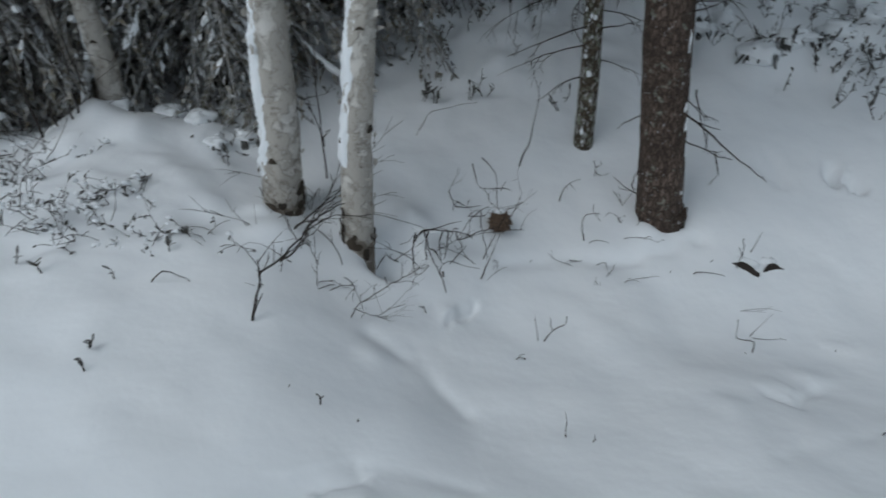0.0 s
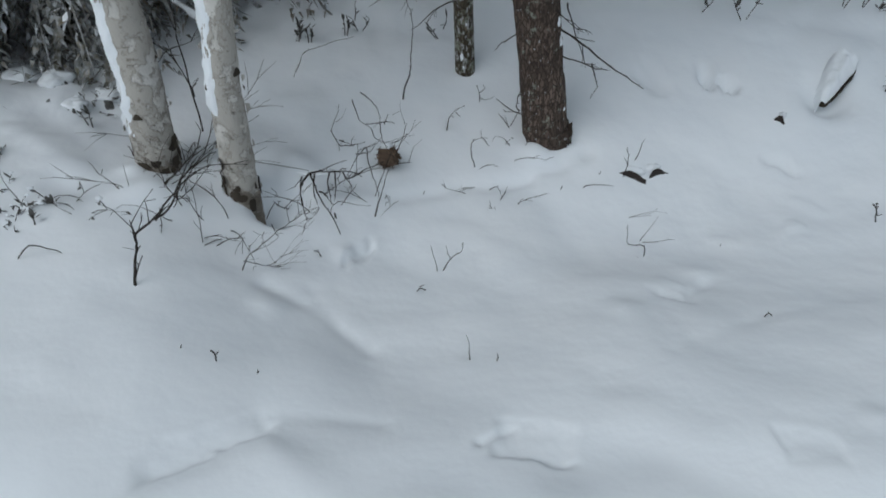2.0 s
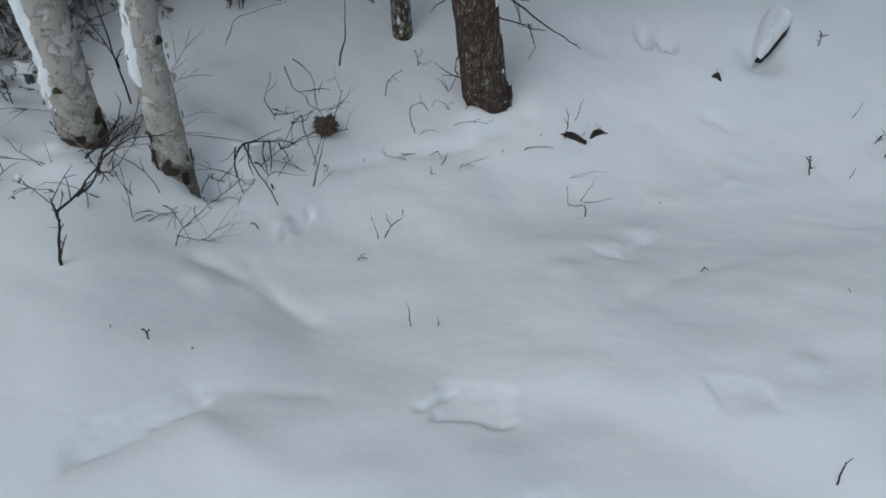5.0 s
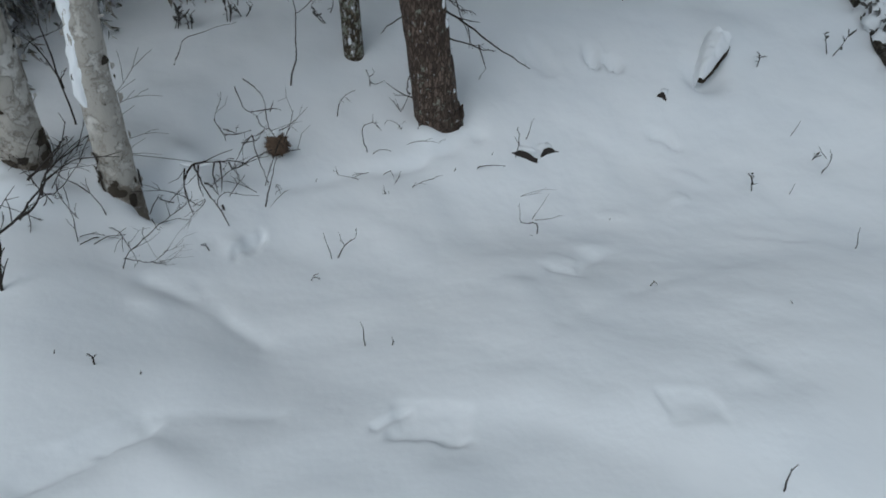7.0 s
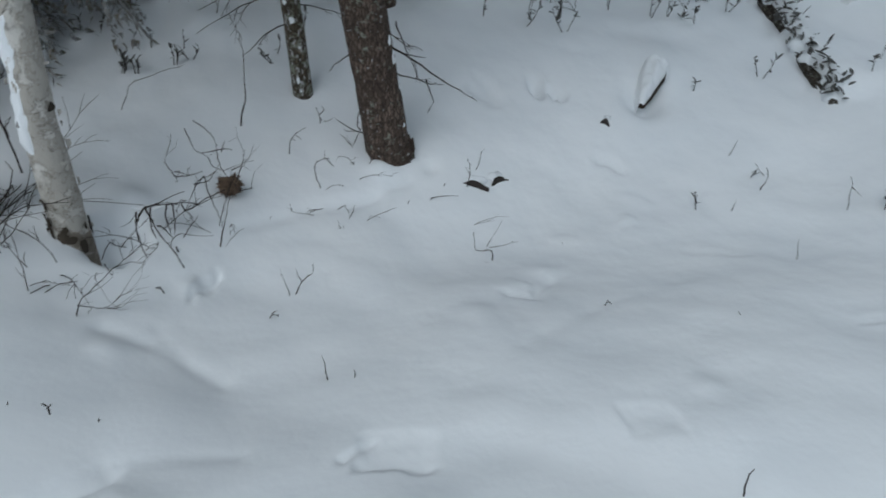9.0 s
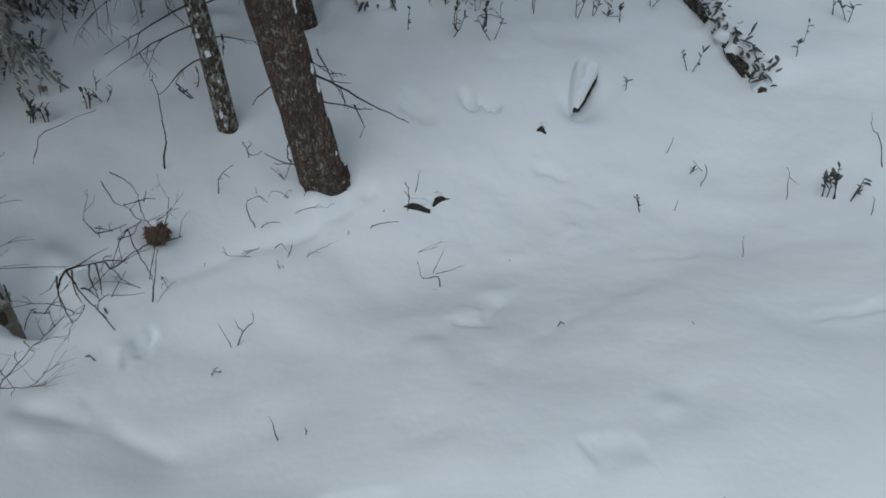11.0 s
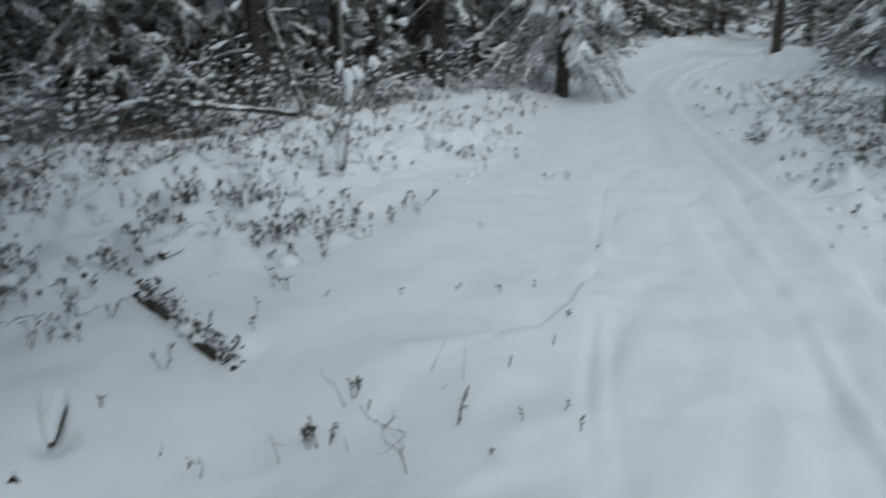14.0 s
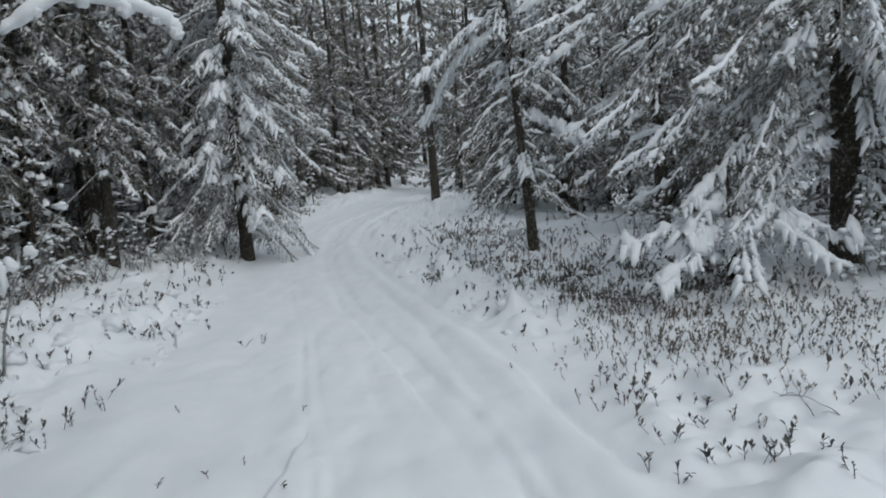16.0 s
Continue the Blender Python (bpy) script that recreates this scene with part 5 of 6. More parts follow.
dead_twigs(behind, [(0, 0, -0.3), (-0.09, 0.02, 0.5), (-0.17, 0.04, 1.2)], [(0.5, 340, 0.35), (0.62, 20, 0.5), (0.75, 300, 0.45), (0.9, 350, 0.55), (1.0, 200, 0.4), (1.1, 40, 0.5)], 72)
dead_twigs(near, NEAR_PATH, [(0.55, 320, 0.22), (0.85, 10, 0.35), (1.0, 150, 0.3)], 73)
part("clinging_snow", trunk_snow(NEAR_PATH, 0.095, 0.012, radians(330), 0.30, 0.12, 1.5, 46, random.Random(2), 0.72), CLUMP, near, "snow caught in the scaly bark", kind="stuff")
part("clinging_snow", trunk_snow(LICHEN_PATH, 0.044, 0.012, radians(265), 1.8, 0.02, 0.9, 26, random.Random(3), 0.55), CLUMP, lichened, "snow caught on the lichened bark", kind="stuff")
for k, (x, y, many, tall) in enumerate(((-0.46, 1.98, 9, 0.26), (-0.33, 1.90, 8, 0.24), (-0.14, 2.16, 6, 0.24), (-0.38, 2.22, 6, 0.30), (0.02, 2.10, 6, 0.22), (0.10, 2.35, 5, 0.20), (0.74, 2.42, 5, 0.14), (0.60, 2.30, 4, 0.16), (0.66, 2.12, 3, 0.12), (-0.62, 2.0, 4, 0.2), (-1.62, 2.45, 9, 0.42), (-1.78, 2.32, 9, 0.36), (-1.52, 2.66, 9, 0.5), (-1.02, 2.86, 9, 0.3), (-0.84, 2.78, 8, 0.26), (-1.16, 2.76, 9, 0.3), (-1.72, 2.62, 9, 0.5), (-1.45, 2.35, 7, 0.26), (-0.70, 2.86, 6, 0.28), (-0.41, 2.34, 6, 0.38), (-0.36, 1.80, 4, 0.18), (0.20, 2.16, 4, 0.22))):
    brush(x, y, many, tall, 300 + k)


# ---- low evergreen shrubs with frozen leaves ----
def leaf_mesh(name, length, width, curl):
    """A narrow leaf, folded along its midrib and curled, that hangs from its stalk."""
    g = Geo()
    n = 5
    for k in range(n + 1):
        f = k / n
        w = width * math.sin(math.pi * (0.08 + 0.90 * f)) ** 0.7
        x, z = length * f * math.cos(curl * f), -length * f * math.sin(curl * f)
        g.v += [Vector((x, -w, z - w * 0.55)), Vector((x, 0, z)), Vector((x, w, z - w * 0.55))]
    for k in range(n):
        for e in range(2):
            b = 3 * k + e
            g.f.append((b, b + 3, b + 4, b + 1))
    return g.mesh(name, LEAF)


LEAVES = [leaf_mesh("leaf", 0.040, 0.0066, 0.5), leaf_mesh("leaf", 0.032, 0.0062, 0.9), leaf_mesh("leaf", 0.048, 0.0070, 0.3)]


def leafy_sprig(x, y, tall, stems, seed, label="dark evergreen sprig with drooping frozen leaves in snow"):
    rnd = random.Random(seed)
    plant = thing("evergreen_shrub", label, "shrub", "leafy sprigs in the snow", (x, y, ground_z(x, y)))
    for k in range(stems):
        az, lean = rnd.uniform(0, 2 * math.pi), rnd.uniform(0.0, 0.9)
        t = tall * rnd.uniform(0.65, 1.1)
        foot = Vector((math.cos(az), math.sin(az), 0)) * (0.02 * (stems - 1) * rnd.random())
        d = Vector((math.cos(az) * lean, math.sin(az) * lean, 1)).normalized()
        mid = foot + d * t * 0.5
        top = mid + (d + Vector((rnd.uniform(-0.3, 0.3), rnd.uniform(-0.3, 0.3), 0.1))).normalized() * t * 0.5
        g = Geo()
        g.tube([foot + Vector((0, 0, -0.04)), foot, mid, top], [0.0026, 0.0024, 0.0020, 0.0012], 5)
        part("stem", g, TWIG, plant)
        for j in range(rnd.randint(3, 6)):
            f = rnd.uniform(0.3, 1.0) if j else 1.0
            p = foot.lerp(mid, f * 2) if f < 0.5 else mid.lerp(top, f * 2 - 1)
            ob = new("leaf", rnd.choice(LEAVES))
            ob.parent = plant
            size = rnd.uniform(0.55, 1.1) * min(1.2, 0.45 + tall * 4.5)
            ob.matrix_local = Matrix.Translation(p) @ pose(0, 0, 0, rnd.uniform(-25, 25), rnd.uniform(-88, -35), rnd.uniform(0, 360)) @ Matrix.Diagonal((size, size * rnd.uniform(0.9, 1.4), size, 1))
    return plant


SPRIGS = random.Random(3)
for spots, tall in (
    ([(1.80, 3.16), (2.29, 3.25), (2.44, 3.07), (2.78, 3.16), (2.13, 3.49), (1.57, 4.01), (1.66, 3.92), (3.66, 2.57), (3.66, 2.47), (4.48, 2.75), (4.27, 2.64)], 0.16),
    ([(1.98, 3.17), (2.24, 3.34), (2.53, 3.06), (2.89, 3.06), (2.75, 2.54), (3.33, 2.43), (3.21, 2.35), (4.27, 3.16), (4.58, 3.04), (4.17, 2.78), (4.74, 2.71), (4.66, 2.54)], 0.1),
    ([(2.39, 2.55), (3.70, 2.22)], 0.05),
    ([(4.11, 1.30), (3.88, 1.83), (4.08, 1.57), (3.30, 0.93), (2.89, 0.71), (3.01, 0.57), (5.17, 1.88), (5.08, 1.01)], 0.045),
    ([(2.64, 1.54), (2.95, 1.56), (2.63, 1.58), (2.66, 1.50)], 0.13),
    ([(2.83, 0.98)], 0.12),
    ([(-0.90, 1.64), (-0.85, 1.35), (-0.83, 1.27), (-0.79, 1.79), (-0.75, 1.87), (-1.12, 1.65), (-1.23, 1.71), (-0.83, 2.55), (-0.75, 2.60)], 0.045),
    ([(0.13, 3.08), (0.18, 3.20), (-0.08, 3.05), (0.00, 3.54), (0.12, 3.62), (0.54, 3.04), (0.57, 3.12), (0.35, 3.45), (0.45, 3.75), (-0.79, 2.41), (0.72, 3.3), (0.30, 3.9)], 0.07),
    ([(1.83, 3.21), (1.96, 3.06), (1.52, 3.52), (1.70, 3.55), (1.62, 3.30), (1.90, 3.42)], 0.12),
    ([(-0.16, 3.41), (-0.03, 3.03), (0.13, 3.09), (0.20, 3.14), (-0.03, 3.53), (0.08, 3.76), (0.18, 3.74), (-0.21, 3.72), (-0.26, 3.47), (-0.07, 3.06)], 0.08),
    ([(3.68, -1.06), (3.85, -1.26), (3.52, -1.73), (3.32, -1.67), (3.82, -0.96), (3.70, -1.51), (3.97, -1.69), (4.07, -1.58), (4.33, -1.54), (4.69, -1.00), (4.70, -0.87), (3.89, -1.79)], 0.085),
):
    for x, y in spots:
        leafy_sprig(x, y, tall, SPRIGS.choice((1, 2, 2)) if tall > 0.06 else 1, SPRIGS.randint(0, 9999))


for spots, tall in (
    ([(2.63, 3.94), (2.89, 3.86), (2.88, 3.58), (3.29, 3.51), (3.51, 3.52), (2.47, 3.59), (2.08, 3.37), (5.31, 3.89), (6.62, 3.44), (5.88, 3.56), (5.03, 3.84)], 0.15),
    ([(2.18, 3.70), (2.05, 3.76), (4.08, 3.61), (4.46, 4.19), (4.31, 3.22), (4.64, 2.81), (7.02, 2.00), (7.15, 1.89), (7.25, 2.75), (7.16, 3.33), (3.65, 4.27), (3.89, 4.06), (4.57, 3.80), (4.56, 3.90), (5.35, 2.49), (5.12, 2.60)], 0.1),
    ([(2.66, 0.75), (2.90, 1.45), (3.92, 0.84), (2.90, 0.47), (2.36, 2.02), (2.06, 1.96), (4.26, 1.15), (3.58, 0.81), (2.26, 0.79)], 0.05),
):
    for x, y in spots:
        leafy_sprig(x, y, tall, SPRIGS.choice((2, 2, 3)) if tall > 0.06 else 1, SPRIGS.randint(0, 9999))


SMALL_LEAVES = [leaf_mesh("leaf", 0.022, 0.0045, 0.6), leaf_mesh("leaf", 0.017, 0.0040, 1.1), leaf_mesh("leaf", 0.027, 0.0048, 0.3)]


DWARFS = [(-1.35, 2.03), (-1.27, 1.99), (-1.13, 1.97), (-1.05, 1.91), (-1.0, 1.95), (-0.97, 2.09), (-1.13, 1.89), (-0.99, 1.86), (-0.88, 1.86), (-1.15, 1.81), (-1.38, 1.96), (-1.14, 2.07), (-1.25, 2.07), (-1.46, 2.2), (-1.21, 1.94), (-1.07, 2.0), (-1.49, 2.15), (-0.69, 1.88), (-1.28, 2.33), (2.03, 3.29), (2.17, 3.38), (2.0, 3.5), (2.45, 3.36), (2.67, 3.55), (2.83, 3.48), (2.76, 3.2), (3.31, 3.4), (1.7, 3.87), (1.96, 4.0), (2.02, 3.83), (1.62, 4.18), (1.4, 3.84), (1.52, 3.65), (1.66, 3.55), (1.89, 3.69), (2.1, 3.77), (2.4, 3.71), (4.31, 3.07), (4.43, 2.83), (4.6, 2.77), (4.32, 3.28), (4.16, 3.38), (3.85, 3.42)]


def dwarf_shrub(x, y, tall, stems, seed):
    """A low shrub of thin arching stems with small frozen leaves and crumbs of snow."""
    rnd = random.Random(seed)
    ob = thing("dwarf_shrub", "low twiggy shrub with small dark frozen leaves and snow crumbs", "shrub", "dwarf shrubs on the bank", (x, y, ground_z(x, y)))
    crumbs = Geo()
    for k in range(stems):
        az = rnd.uniform(0, 2 * math.pi)
        d = Vector((math.cos(az), math.sin(az), rnd.uniform(0.4, 1.6))).normalized()
        p, ln = Vector((rnd.uniform(-0.04, 0.04), rnd.uniform(-0.04, 0.04), -0.03)), tall * rnd.uniform(0.7, 1.3)
        pts = [p.copy()]
        for j in range(5):
            d = (d + Vector((rnd.uniform(-0.35, 0.35), rnd.uniform(-0.35, 0.35), rnd.uniform(-0.38, 0.12)))).normalized()
            p = p + d * ln / 5
            pts.append(p.copy())
        g = Geo()
        g.tube(pts, [0.0017 * (1 - 0.6 * j / 5) for j in range(6)], 5)
        ends = [(pts[-1], d)]
        for j in range(rnd.randint(2, 4)):
            c = rnd.choice(pts[2:])
            t = Vector((rnd.uniform(-1, 1), rnd.uniform(-1, 1), rnd.uniform(-0.1, 0.9))).normalized()
            e = c + t * ln * rnd.uniform(0.15, 0.4)
            g.tube([c, c.lerp(e, 0.5) + Vector((0, 0, 0.004)), e], [0.0014, 0.0012, 0.0008], 4)
            ends.append((e, t))
        part("stem", g, TWIG, ob)
        for e, t in ends:
            for j in range(rnd.randint(0, 2)):
                leaf = new("leaf", rnd.choice(SMALL_LEAVES))
                leaf.parent = ob
                size = rnd.uniform(0.8, 1.5) * (0.7 if x < 0 else 1.0)
                leaf.matrix_local = Matrix.Translation(e - t * rnd.uniform(0, 0.02)) @ pose(0, 0, 0, rnd.uniform(-50, 50), rnd.uniform(-85, 25), rnd.uniform(0, 360)) @ Matrix.Diagonal((size, size, size, 1))
            if rnd.random() < 0.45:
                s = rnd.uniform(0.004, 0.010)
                crumbs.blob(e + Vector((0, 0, s * 0.5)), s * 1.3, s, s * 0.75, rnd, 0.4, 6, 8)
    if crumbs.f:
        part("crumb_snow", crumbs, CLUMP, ob, "crumbs of snow on the leaves", kind="stuff")


TUFTS = random.Random(23)
for x, y in DWARFS + [(TUFTS.uniform(-1.6, -0.75), TUFTS.uniform(1.75, 2.6)) for _ in range(7)]:
    dwarf_shrub(x, y, SPRIGS.uniform(0.09, 0.17) if x < 0 else SPRIGS.uniform(0.11, 0.24), SPRIGS.choice((3, 4, 5)), SPRIGS.randint(0, 9999))


def edge_growth(x, y):
    """How thickly brown undergrowth stands along the forest's edge, 0 to 1."""
    o = y - trail(x)
    left = np.where(x > 14, 2.4, 5.0 - 0.17 * np.maximum(x - 4, 0)) - 1.0
    a = smooth((o - left) / 0.5) * smooth((left + 3.0 - o) / 1.5) * (0.25 + 0.75 * smooth((x - 4.0) / 2.5))
    b = smooth((-o - 1.9) / 0.5) * smooth((o + 4.2) / 0.9) * smooth((x - 4.5) / 1.5) * smooth((17 - x) / 4)
    b = np.maximum(0.65 * b, 0.65 * hill(x, y, 6.4, -2.3, 1.5, 0.9))
    return np.maximum(a, b) * np.clip(0.75 + 1.2 * vnoise(x * 0.8, y * 0.8, 25), 0, 1)


def tufted(x, y):
    thick = 0.30 + 2.0 * vnoise(x * 2.6, y * 2.6, 33)
    for cx, cy in ((2.71, 3.95), (2.99, 3.5), (3.5, 3.53), (4.64, 2.89), (1.81, 3.4), (1.63, 3.7), (2.91, 4.15), (2.61, 3.3), (4.1, 3.7)):
        thick = thick + 0.9 * hill(x, y, cx, cy, 0.20, 0.16)
    return heath(x, y) * np.clip(thick, 0, 1) * np.where((y < trail(x)) & (x < 6.5), 0.7, 1.15)


def scatter_heath(name, label, many, near, far, seed, material, tall, leaves, rule, big=1.0):
    """Countless low sprigs, thickest on the banks and under the trees."""
    rnd = np.random.RandomState(seed)
    r = near * (far / near) ** rnd.rand(many * 6)
    a = rnd.uniform(-0.75, 2.35, many * 6)
    x, y = 0.3 + r * np.cos(a), r * np.sin(a)
    keep = rnd.rand(many * 6) < rule(x, y) * 1.1
    x, y = x[keep][:many], y[keep][:many]
    z = height(x, y)
    pick = random.Random(seed)
    g = Geo()
    for px, py, pz in zip(x.tolist(), y.tolist(), z.tolist()):
        d = math.hypot(px, py)
        t = tall * pick.uniform(0.35, 1.3)
        w = 0.0011 + 0.00022 * d
        foot = Vector((px, py, pz - 0.02))
        lean = Vector((pick.uniform(-0.9, 0.9), pick.uniform(-0.9, 0.9), 1)).normalized()
        mid = foot + lean * t * 0.55
        top = mid + (lean + Vector((pick.uniform(-0.6, 0.6), pick.uniform(-0.6, 0.6), 0.2))).normalized() * t * 0.5
        side = Vector((py, -px, 0)).normalized() * w
        i = len(g.v)
        g.v += [foot - side, foot + side, mid + side * 0.8, mid - side * 0.8, top]
        g.f += [(i, i + 1, i + 2, i + 3), (i + 3, i + 2, i + 4)]
        for k in range(leaves):
            c = mid.lerp(top, pick.uniform(-0.2, 1.0))
            b = pick.uniform(0, 2 * math.pi)
            ln = big * pick.uniform(0.018, 0.042) * (0.85 + 0.045 * d)
            rise = pick.uniform(0.5, 1.5)
            o = Vector((math.cos(b) * math.cos(rise), math.sin(b) * math.cos(rise), math.sin(rise)))
            s = Vector((-math.sin(b), math.cos(b), 0)) * (ln * 0.20)
            i = len(g.v)
            m = c + o * ln * 0.55
            g.v += [c, m - s, m + s, c + o * ln]
            g.f += [(i, i + 1, i + 3), (i, i + 3, i + 2)]
    ob = new(name, g.mesh(name, material, False))
    tagged(ob, label, "shrubs", kind="stuff")


scatter_heath("heath_shrubs", "low dark evergreen shrubs showing through the snow of the banks", 3400, 3.7, 16.0, 5, LEAF, 0.14, 7, tufted, 1.2)
scatter_heath("undergrowth", "brown twiggy undergrowth thick beneath the forest edge", 21000, 4.5, 26.0, 6, HEATH, 0.11, 6, edge_growth, 0.80)


def scatter_pillows():
    """Small caps of snow caught on the shrubs."""
    rnd = np.random.RandomState(8)
    r = 4.0 * (16 / 4.0) ** rnd.rand(9000)
    a = rnd.uniform(-0.75, 2.35, 9000)
    x, y = 0.3 + r * np.cos(a), r * np.sin(a)
    keep = (rnd.rand(9000) < heath(x, y)) & ((y > trail(x)) | (r > 6.5))
    x, y = x[keep][:1900], y[keep][:1900]
    z = height(x, y)
    pick = random.Random(8)
    g = Geo()
    for px, py, pz in zip(x.tolist(), y.tolist(), z.tolist()):
        s = pick.uniform(0.02, 0.075)
        g.blob((px, py, pz + pick.uniform(-0.035, -0.004)), s * pick.uniform(0.7, 1.5), s * pick.uniform(0.7, 1.5), s * 0.85, pick, 1.0, 6, 9)
    tagged(new("snow_pillows", g.mesh("snow_pillows", CLUMP)), "small caps of snow caught on low shrubs", "snow", kind="stuff")


scatter_pillows()


# ---- single things in the ditch and on the bank ----
def seed_clump():
    x, y = 0.26, 2.33
    clump = thing("brown_seed_clump", "round rusty brown clump of dry leaves caught in twigs", "leaf clump", "", (x, y, ground_z(x, y) + 0.05))
    rnd = random.Random(4)
    g = Geo()
    g.blob((0, 0, 0), 0.038, 0.034, 0.042, rnd, 0.22, 14, 20)
    part("core", g, NEST, clump)
    g = Geo()
    for k in range(170):
        d = Vector((rnd.gauss(0, 1), rnd.gauss(0, 1), rnd.gauss(0, 1))).normalized()
        s = d.cross(Vector((rnd.gauss(0, 1), rnd.gauss(0, 1), rnd.gauss(0, 1)))).normalized()
        c = d * 0.036
        g.tri(c - s * 0.006, c + s * 0.006, c + (d * rnd.uniform(0.3, 1.0) + s.cross(d)) * 0.018)
    part("scale_cover", g, NEST, clump, "dry curled scales", False, "stuff")
    g = Geo()
    g.blob((-0.004, 0.010, 0.042), 0.022, 0.020, 0.014, rnd, 0.5, 10, 14)
    part("snow_cap", g, CLUMP, clump, "small cap of snow")


def bark_scrap(x, y, length, turn, seed):
    """A dark curved scrap of bark half sunk in snow."""
    rnd = random.Random(seed)
    ob = thing("bark_scrap", "dark scrap of rotten bark half sunk in snow", "bark", "bark scraps", (x, y, ground_z(x, y)))
    ob.rotation_euler = (0, 0, radians(turn))
    g = Geo()
    n, m = 12, 5
    for k in range(n + 1):
        f = k / n
        u = (f - 0.5) * length
        h = 0.005 + 0.018 * math.sin(math.pi * min(1.0, f * 1.15)) ** 0.8 * (1 + 0.4 * noise.noise(Vector((f * 6, seed, 0))))
        wide = 0.004 + 0.012 * math.sin(math.pi * f) ** 0.6
        for j in range(m + 1):
            q = j / m
            g.v.append(Vector((u, 0.018 * math.sin(3.2 * f) - wide * q, h - 0.022 * q * q + 0.003 * noise.noise(Vector((f * 15, q * 4, seed))))))
    for k in range(n):
        for j in range(m):
            i = k * (m + 1) + j
            g.f.append((i, i + 1, i + m + 2, i + m + 1))
    part("bark", g, TWIG, ob)
    g = Geo()
    g.blob((0.0, 0.044, 0.002), length * 0.44, 0.026, 0.024, rnd, 0.35, 8, 14)
    part("snow_cap", g, CLUMP, ob, "snow drifted against the bark")


def broken_stump(x, y, turn):
    """A splintered trunk end that juts out of the bank, hollowed, with snow lying on it."""
    rnd = random.Random(9)
    ob = thing("broken_stump", "splintered dark trunk end jutting from the bank, snow on top", "stump", "", (x, y, ground_z(x, y) + 0.065))
    ob.rotation_euler = (0, 0, radians(turn))
    ob.scale = (0.98, 0.78, 1.0)
    n, m = 22, 14
    first = 0.12
    wide = lambda f: 0.014 + 0.054 * min(1.0, (1 - f) / 0.7) ** 0.8
    rise = lambda f: 0.088 - 0.135 * f
    g, w = Geo(), Geo()
    for k in range(n + 1):
        f = first + (1 - first) * k / n
        u = -0.09 + 0.18 * f
        rough = 0.012 * noise.noise(Vector((f * 17, 3, 0)))
        for j in range(m + 1):
            t = math.pi * (1.34 + 0.66 * j / m)
            r = wide(f) + rough + (0.009 if j > m / 2 else 0.004)
            lip = 0.012 * noise.noise(Vector((f * 23, 9 * (j > m / 2), 5))) if j in (0, m) else 0
            g.v.append(Vector((u, math.cos(t) * r * 1.08, rise(f) + math.sin(t) * r * 0.9 + lip)))
    for k in range(n):
        for j in range(m):
            i = k * (m + 1) + j
            g.f.append((i, i + 1, i + m + 2, i + m + 1))
    part("bark_shell", g, SCAR, ob)
    for k in range(n + 1):
        f = k / n
        u = -0.12 + 0.20 * f
        for j in range(m + 1):
            q = -1.35 + 2.35 * j / m
            r = (wide(f) + 0.008 * noise.noise(Vector((f * 11, q, 8)))) * 1.06
            dome = -0.008 + 0.030 * max(0.0, 1 - abs(q) ** 2.4) * min(1.0, 0.25 + 3 * (1 - f)) * (1 + 0.5 * noise.noise(Vector((f * 7, q * 2, 2))))
            w.v.append(Vector((u, q * r, rise(f) + 0.005 + dome - 0.09 * max(0.0, -q - 0.75))))
    for k in range(n):
        for j in range(m):
            i = k * (m + 1) + j
            w.f.append((i, i + m + 1, i + m + 2, i + 1))
    part("snow_cap", w, CLUMP, ob, "tongue of snow lying in the shell")


def log_geo(length, r, seed):
    rnd = random.Random(seed)
    g = trunk_geo([(0, 0, 0), (0.01, 0.01, length * 0.5), (0, 0, length)], r, r * 0.8, 18, 40, 0.18, rnd)
    g.f.append(tuple(reversed(range(18))))
    return g


